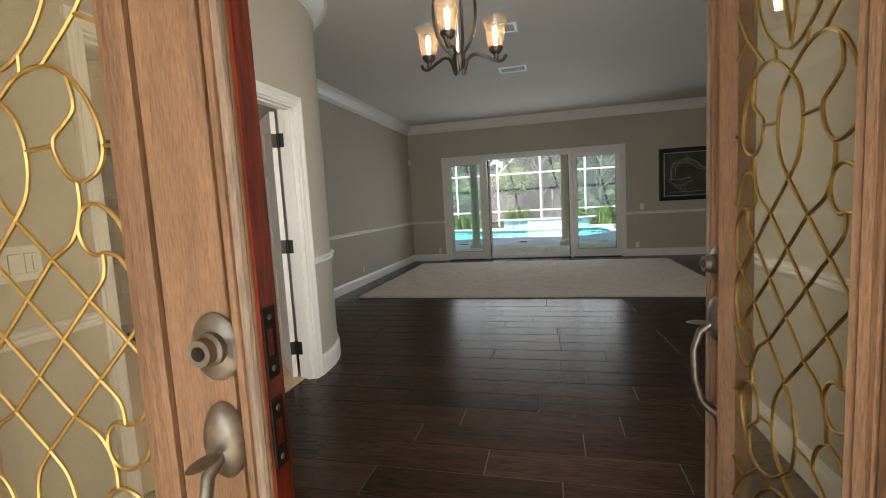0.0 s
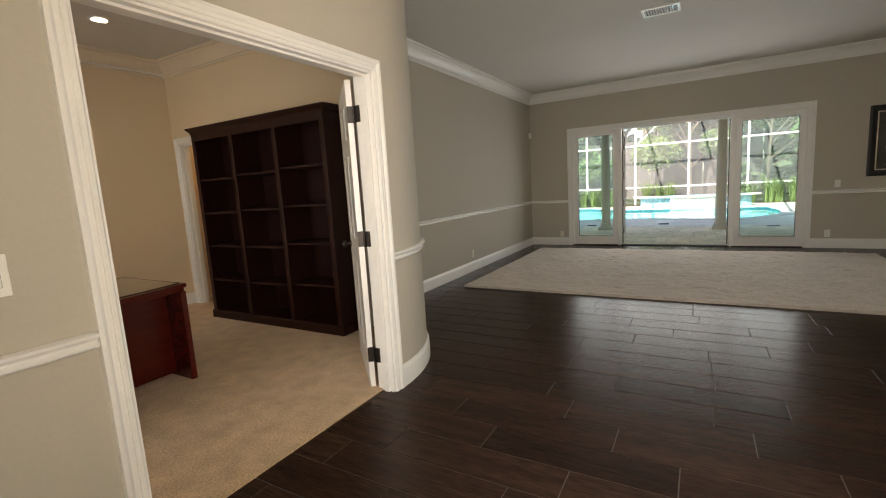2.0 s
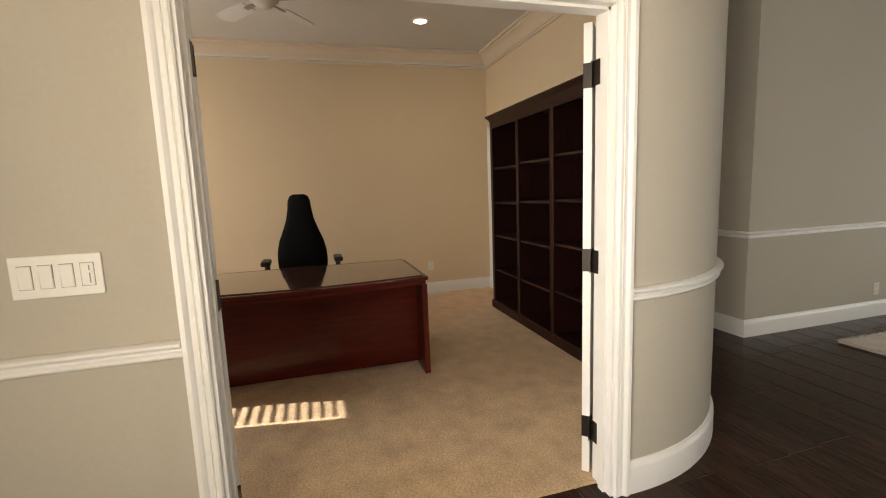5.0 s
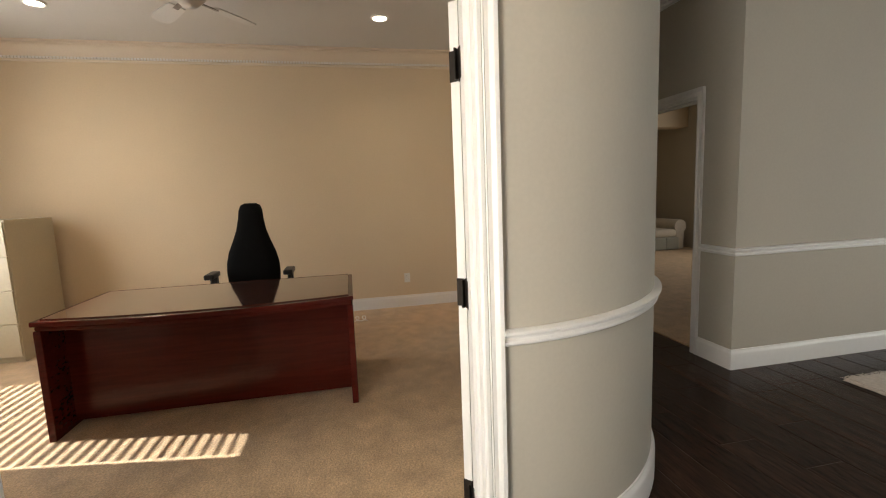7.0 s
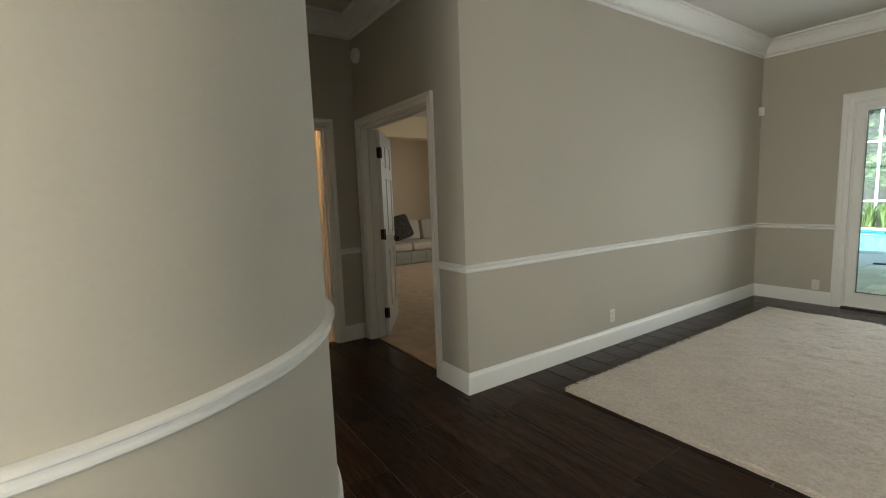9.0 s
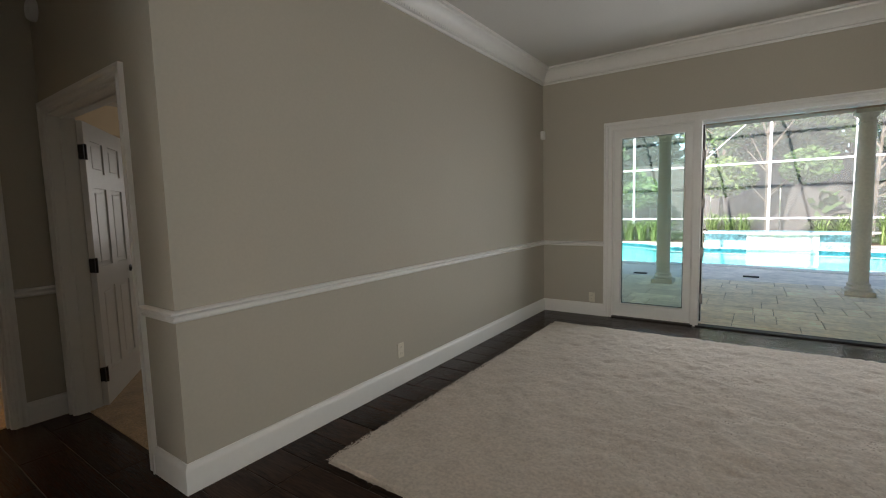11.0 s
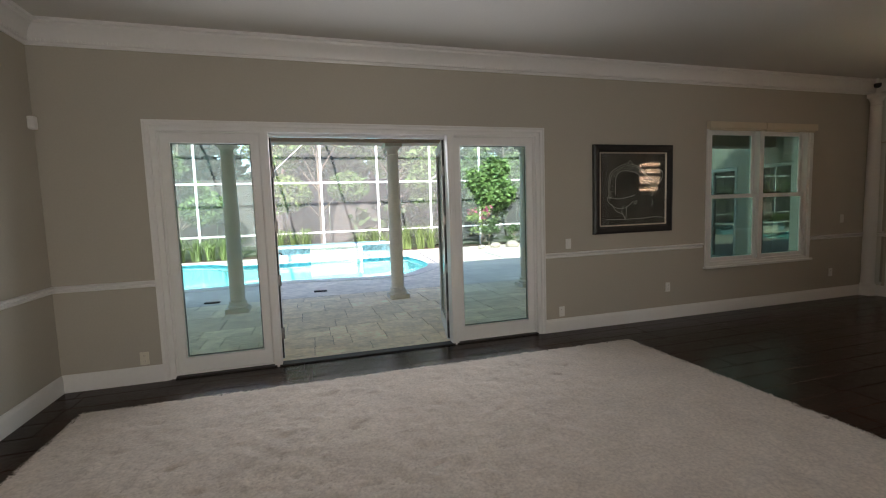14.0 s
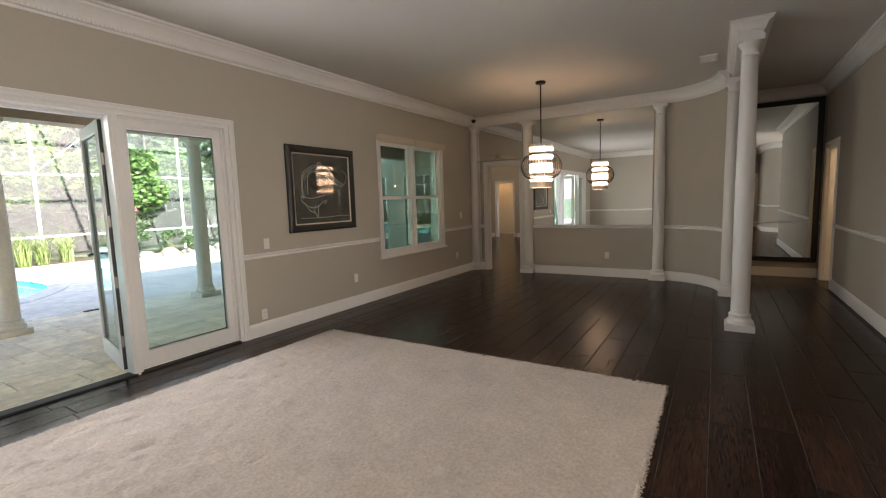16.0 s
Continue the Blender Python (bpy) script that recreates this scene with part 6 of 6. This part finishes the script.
for k in range(8):
    x = -22 + 6.2 * k
    tree((x, 34 + rnd.uniform(-1, 3), -0.1), rnd.uniform(12, 16), rnd.uniform(4.2, 5.4), 60 + k, LEAF3, "tall dark tree in the garden behind", count=8000, size=0.34, low=0.05, trunk=0.22)
tree((6.5, 24.6, -0.1), 3.7, 2.0, 90, LEAF, "dense round green tree beside the cage", count=20000, size=0.10, low=0.45)
tree((10.5, 22.0, -0.1), 4.6, 2.0, 91, LEAF, "leafy green tree beside the cage", count=4500, size=0.13)
tree((14.0, 17.0, -0.1), 5.0, 2.2, 92, LEAF, "leafy green tree beside the wing", count=4000, size=0.14)
fl = tree((5.4, 22.2, -0.1), 1.7, 0.6, 95, LEAF2, "flowering shrub with pink blossoms", trunk=0.03, count=420, size=0.06, name="flowering_shrub", cat="shrub")
v, f = leaf_cloud(random.Random(3), [((0.1, -0.1, 1.25), 0.35), ((-0.3, 0.0, 1.4), 0.25), ((0.4, 0.1, 1.5), 0.2)], 160, 0.045)
me = bpy.data.meshes.new("blossoms")
me.from_pydata(v, [], f)
me.materials.append(PINK)
bl = new("blossom_cluster", me)
bl.parent = fl
bl["label"] = "clusters of pink blossoms"
FENCE = mat("dark_garden_fence", (0.085, 0.075, 0.07), 0.85, grain=0.3, scale=8, stretch=(14, 1, 0.5), blotch=0.2, blotch_scale=0.6)
fen = thing("garden_fence", (-3.0, 30.0, -0.1), "dark weathered wooden fence behind the garden", "fence")
for k in range(18):
    part("fence_panel", box(-24 + 2.7 * k, -0.03, 0, -24 + 2.7 * k + 2.66, 0.03, 3.3), FENCE, fen)


def grass_clump(at, seed, h, n=70):
    rnd = random.Random(seed)
    d = thing("grass_clump", at, "clump of long arching green blades in the bed", "plant", "strap-leaved plants")
    v, f = [], []
    for _ in range(n):
        a, l, r = rnd.uniform(0, 6.28), h * rnd.uniform(0.6, 1.1), rnd.uniform(0.1, 0.45)
        b0 = Vector((rnd.uniform(-0.12, 0.12), rnd.uniform(-0.12, 0.12), 0))
        dr = Vector((math.cos(a), math.sin(a), 0))
        sd = Vector((-dr.y, dr.x, 0)) * 0.012
        pts = [b0, b0 + dr * r * 0.35 + Vector((0, 0, l * 0.65)), b0 + dr * r + Vector((0, 0, l * 0.9)), b0 + dr * r * 1.6 + Vector((0, 0, l * 0.75))]
        k = len(v)
        for i, p in enumerate(pts):
            w = (1, 1, 0.7, 0.15)[i]
            v += [tuple(p - sd * w), tuple(p + sd * w)]
        f += [(k, k + 1, k + 3, k + 2), (k + 2, k + 3, k + 5, k + 4), (k + 4, k + 5, k + 7, k + 6)]
    me = bpy.data.meshes.new("blades")
    me.from_pydata(v, [], f)
    me.materials.append(BLADE)
    bl = new("foliage", me)
    bl.parent = d
    return d


for k in range(26):
    x = -7.6 + 0.46 * k + rnd.uniform(-0.1, 0.1)
    if -0.9 < x < 0.35 or -3.2 < x < -2.5:
        continue
    grass_clump((x, 22.35 + rnd.uniform(-0.2, 0.2), -0.06), 200 + k, rnd.uniform(0.75, 1.05))
for k, (x, y) in enumerate(((5.6, 21.9), (6.6, 21.5), (7.4, 21.8), (8.6, 21.3))):
    d = tree((x, y, -0.06), rnd.uniform(0.7, 1.1), 0.45, 300 + k, LEAF3, "low dark green shrub in the bed", trunk=0.02, count=500, size=0.06, name="garden_shrub", cat="shrub")
STONE = mat("garden_stone", (0.32, 0.28, 0.23), 0.9, grain=0.2, scale=10, bump=0.5, bump_scale=12)
for k in range(7):
    r = 0.14 + 0.05 * (k % 3)
    st = lathe([(0.0, 0.0), (r, 0.02), (r * 1.1, r * 0.5), (r * 0.7, r * 0.95), (0.0, r)], 9)
    for vv in st.verts:
        vv.co += 0.03 * Vector(noise.noise_vector(vv.co * 6 + Vector((k, 0, 0))))
    ob = tagged(mesh("garden_rock", st, STONE), "rough brown garden rock edging the bed", "rock", "bed edging rocks")
    ob.location = (4.9 + 0.62 * k, 20.9 + 0.15 * (k % 2), -0.05)
structure("planting_bed", box(-9.5, 22.0, -0.10, 11, 22.95, -0.04), mat("bed_mulch", (0.08, 0.055, 0.035), 0.95, grain=0.4, scale=25, bump=0.8, bump_scale=40), "dark mulch of the planting bed", "ground")

# wing windows seen from the dining room
for k, (a, b) in enumerate(((11.50, 13.32), (13.85, 15.18))):
    wn2 = thing("window_%d" % (3 + k), (8.6, (a + b) / 2, -0.03), "white framed glass doors of the house wing", "window", kind="structure")
    hw = (b - a) / 2
    fb = bmesh.new()
    for c, e in ((-hw, -hw + 0.055), (-0.025, 0.025), (hw - 0.055, hw)):
        bm_box(fb, -0.02, c, 0.0, 0.10, e, 2.22)
    for c, e in ((-hw + 0.055, -0.025), (0.025, hw - 0.055)):
        for z0, z1 in ((0.0, 0.09), (2.14, 2.22)):
            bm_box(fb, -0.015, c, z0, 0.095, e, z1)
    part("window_frame", fb, WHITE, wn2)
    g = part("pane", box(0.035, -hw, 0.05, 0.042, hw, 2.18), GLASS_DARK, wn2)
    g.visible_shadow = False

# ---- floor tiles ----
TW, TL, GAP = 0.2235, 0.895, 0.005
tile_cache = {}


def tile_mesh(l, w):
    key = (round(l, 2), round(w, 2))
    if key not in tile_cache:
        bm = bmesh.new()
        a, b, c = l / 2, w / 2, 0.0025
        lo = [bm.verts.new((x, y, -0.010)) for x, y in ((-a, -b), (a, -b), (a, b), (-a, b))]
        md = [bm.verts.new((x, y, -0.0015)) for x, y in ((-a, -b), (a, -b), (a, b), (-a, b))]
        hi = [bm.verts.new((x, y, 0.0)) for x, y in ((-a + c, -b + c), (a - c, -b + c), (a - c, b - c), (-a + c, b - c))]
        bm.faces.new(hi)
        for k in range(4):
            bm.faces.new((lo[k], lo[(k + 1) % 4], md[(k + 1) % 4], md[k]))
            bm.faces.new((md[k], md[(k + 1) % 4], hi[(k + 1) % 4], hi[k]))
        me = bpy.data.meshes.new("tile")
        bm.to_mesh(me)
        bm.free()
        me.materials.append(TILE)
        tile_cache[key] = me
    return tile_cache[key]


floor_tiles = tagged(new("floor"), "dark brown wood-look plank tiles laid staggered", "floor", kind="structure")
known = {-1: -0.40, 0: -0.82, 1: -0.605, 2: -0.165, 3: -0.46, 4: -0.75}
trnd = random.Random(8)
rest_v, rest_f = [], []
near = 0
for row in range(-9, 35):
    y0 = 2.577 + TW * row
    yc = y0 + TW / 2
    if yc > NY + 0.02 or yc < 0.62:
        continue
    if yc < CY - 0.1:
        span = (-1.95, 1.05)
    elif yc < 4.5:
        span = (-2.95, 2.10)
    elif yc < 5.7:
        span = (WX - 0.12, EX + 0.05)
    else:
        span = (LX - 0.10, DX + 0.10)
    w = min(TW, NY + 0.02 - y0) - GAP
    yc = y0 + GAP / 2 + w / 2
    start = known.get(row, trnd.uniform(-1, 0))
    k0 = math.floor((span[0] - start) / TL)
    x = start + k0 * TL
    while x < span[1]:
        a, b = max(x, span[0]), min(x + TL, span[1])
        x += TL
        l = b - a - GAP
        if l < 0.03:
            continue
        xc = (a + b) / 2
        covered = -2.6 < xc < 1.8 and 6.35 < yc < 9.4
        if near < 300 and not covered and xc < 4.6:
            ob = new("tile", tile_mesh(l, w))
            ob.parent = floor_tiles
            ob.location = (xc, yc, trnd.uniform(-0.0005, 0.0003))
            near += 1
        else:
            p, q, r = l / 2, w / 2, len(rest_v)
            c = 0.0025
            rest_v += [(xc + i * p, yc + j * q, -0.002) for i, j in ((-1, -1), (1, -1), (1, 1), (-1, 1))] + [(xc + i * (p - c), yc + j * (q - c), 0.0) for i, j in ((-1, -1), (1, -1), (1, 1), (-1, 1))]
            rest_f += [(r + 4, r + 5, r + 6, r + 7)] + [(r + k, r + (k + 1) % 4, r + 4 + (k + 1) % 4, r + 4 + k) for k in range(4)]
me = bpy.data.meshes.new("tile_field")
me.from_pydata(rest_v, [], rest_f)
me.materials.append(TILE)
rest = new("tile_field", me)
rest.parent = floor_tiles
tagged(rest, "further dark wood-look plank tiles", kind="stuff")
structure("floor_corridor_south", box(DX + 0.10, 8.44, -0.011, 14.0, NY + 0.2, -0.001), TILE, "dark wood-look floor past the opening", "floor")

structure("pavement_step", box(-2.30, NY + 0.10, -0.012, 1.32, NY + 0.203, 0.0), TRAVERTINE, "cream stone strip outside the french doors", "pavement")

# ---- lanai pavers ----
paver_cache = {}


def paver_mesh(l, w):
    key = (round(l, 2), round(w, 2))
    if key not in paver_cache:
        bm = box(-l / 2, -w / 2, -0.012, l / 2, w / 2, 0.0)
        bmesh.ops.bevel(bm, geom=[e for e in bm.edges if all(v.co.z > -0.001 for v in e.verts)], offset=0.004, segments=1, affect="EDGES")
        me = bpy.data.meshes.new("paver")
        bm.to_mesh(me)
        bm.free()
        me.materials.append(TRAVERTINE)
        paver_cache[key] = me
    return paver_cache[key]


lanai = tagged(new("pavement_lanai"), "cream travertine pavers in mixed sizes on the lanai", "pavement", kind="structure")
prnd = random.Random(4)
y = NY + 0.205
count = 0
rest_v, rest_f = [], []
while y < 13.85:
    w = prnd.choice((0.41, 0.41, 0.205, 0.61))
    x = -7.5 - prnd.uniform(0, 0.4)
    while x < 6.5:
        l = prnd.choice((0.41, 0.61, 0.61, 0.205 if w < 0.5 else 0.41))
        split = w > 0.4 and l > 0.4 and prnd.random() < 0.3
        pieces = [(x, y, l, w)]
        if split:
            pieces = [(x, y, l, w / 2), (x, y + w / 2, l, w / 2)]
        for px, py, pl, pw2 in pieces:
            if py + pw2 > 13.95:
                continue
            cx2, cy2, l2, w2 = px + pl / 2, py + pw2 / 2, pl - 0.006, pw2 - 0.006
            if count < 300 and -3.6 < cx2 < 4.2:
                ob = new("paver", paver_mesh(l2, w2))
                ob.parent = lanai
                ob.location = (cx2, cy2, -0.030 + prnd.uniform(-0.0015, 0.0015))
                count += 1
            else:
                r = len(rest_v)
                rest_v += [(cx2 + i * l2 / 2, cy2 + j * w2 / 2, z) for z in (-0.042, -0.030) for i, j in ((-1, -1), (1, -1), (1, 1), (-1, 1))]
                rest_f += [(r + 4, r + 5, r + 6, r + 7)] + [(r + k, r + (k + 1) % 4, r + 4 + (k + 1) % 4, r + 4 + k) for k in range(4)]
        x += l
    y += w
me = bpy.data.meshes.new("paver_field")
me.from_pydata(rest_v, [], rest_f)
me.materials.append(TRAVERTINE)
rest = new("paver_field", me)
rest.parent = lanai
tagged(rest, "further cream travertine pavers", kind="stuff")
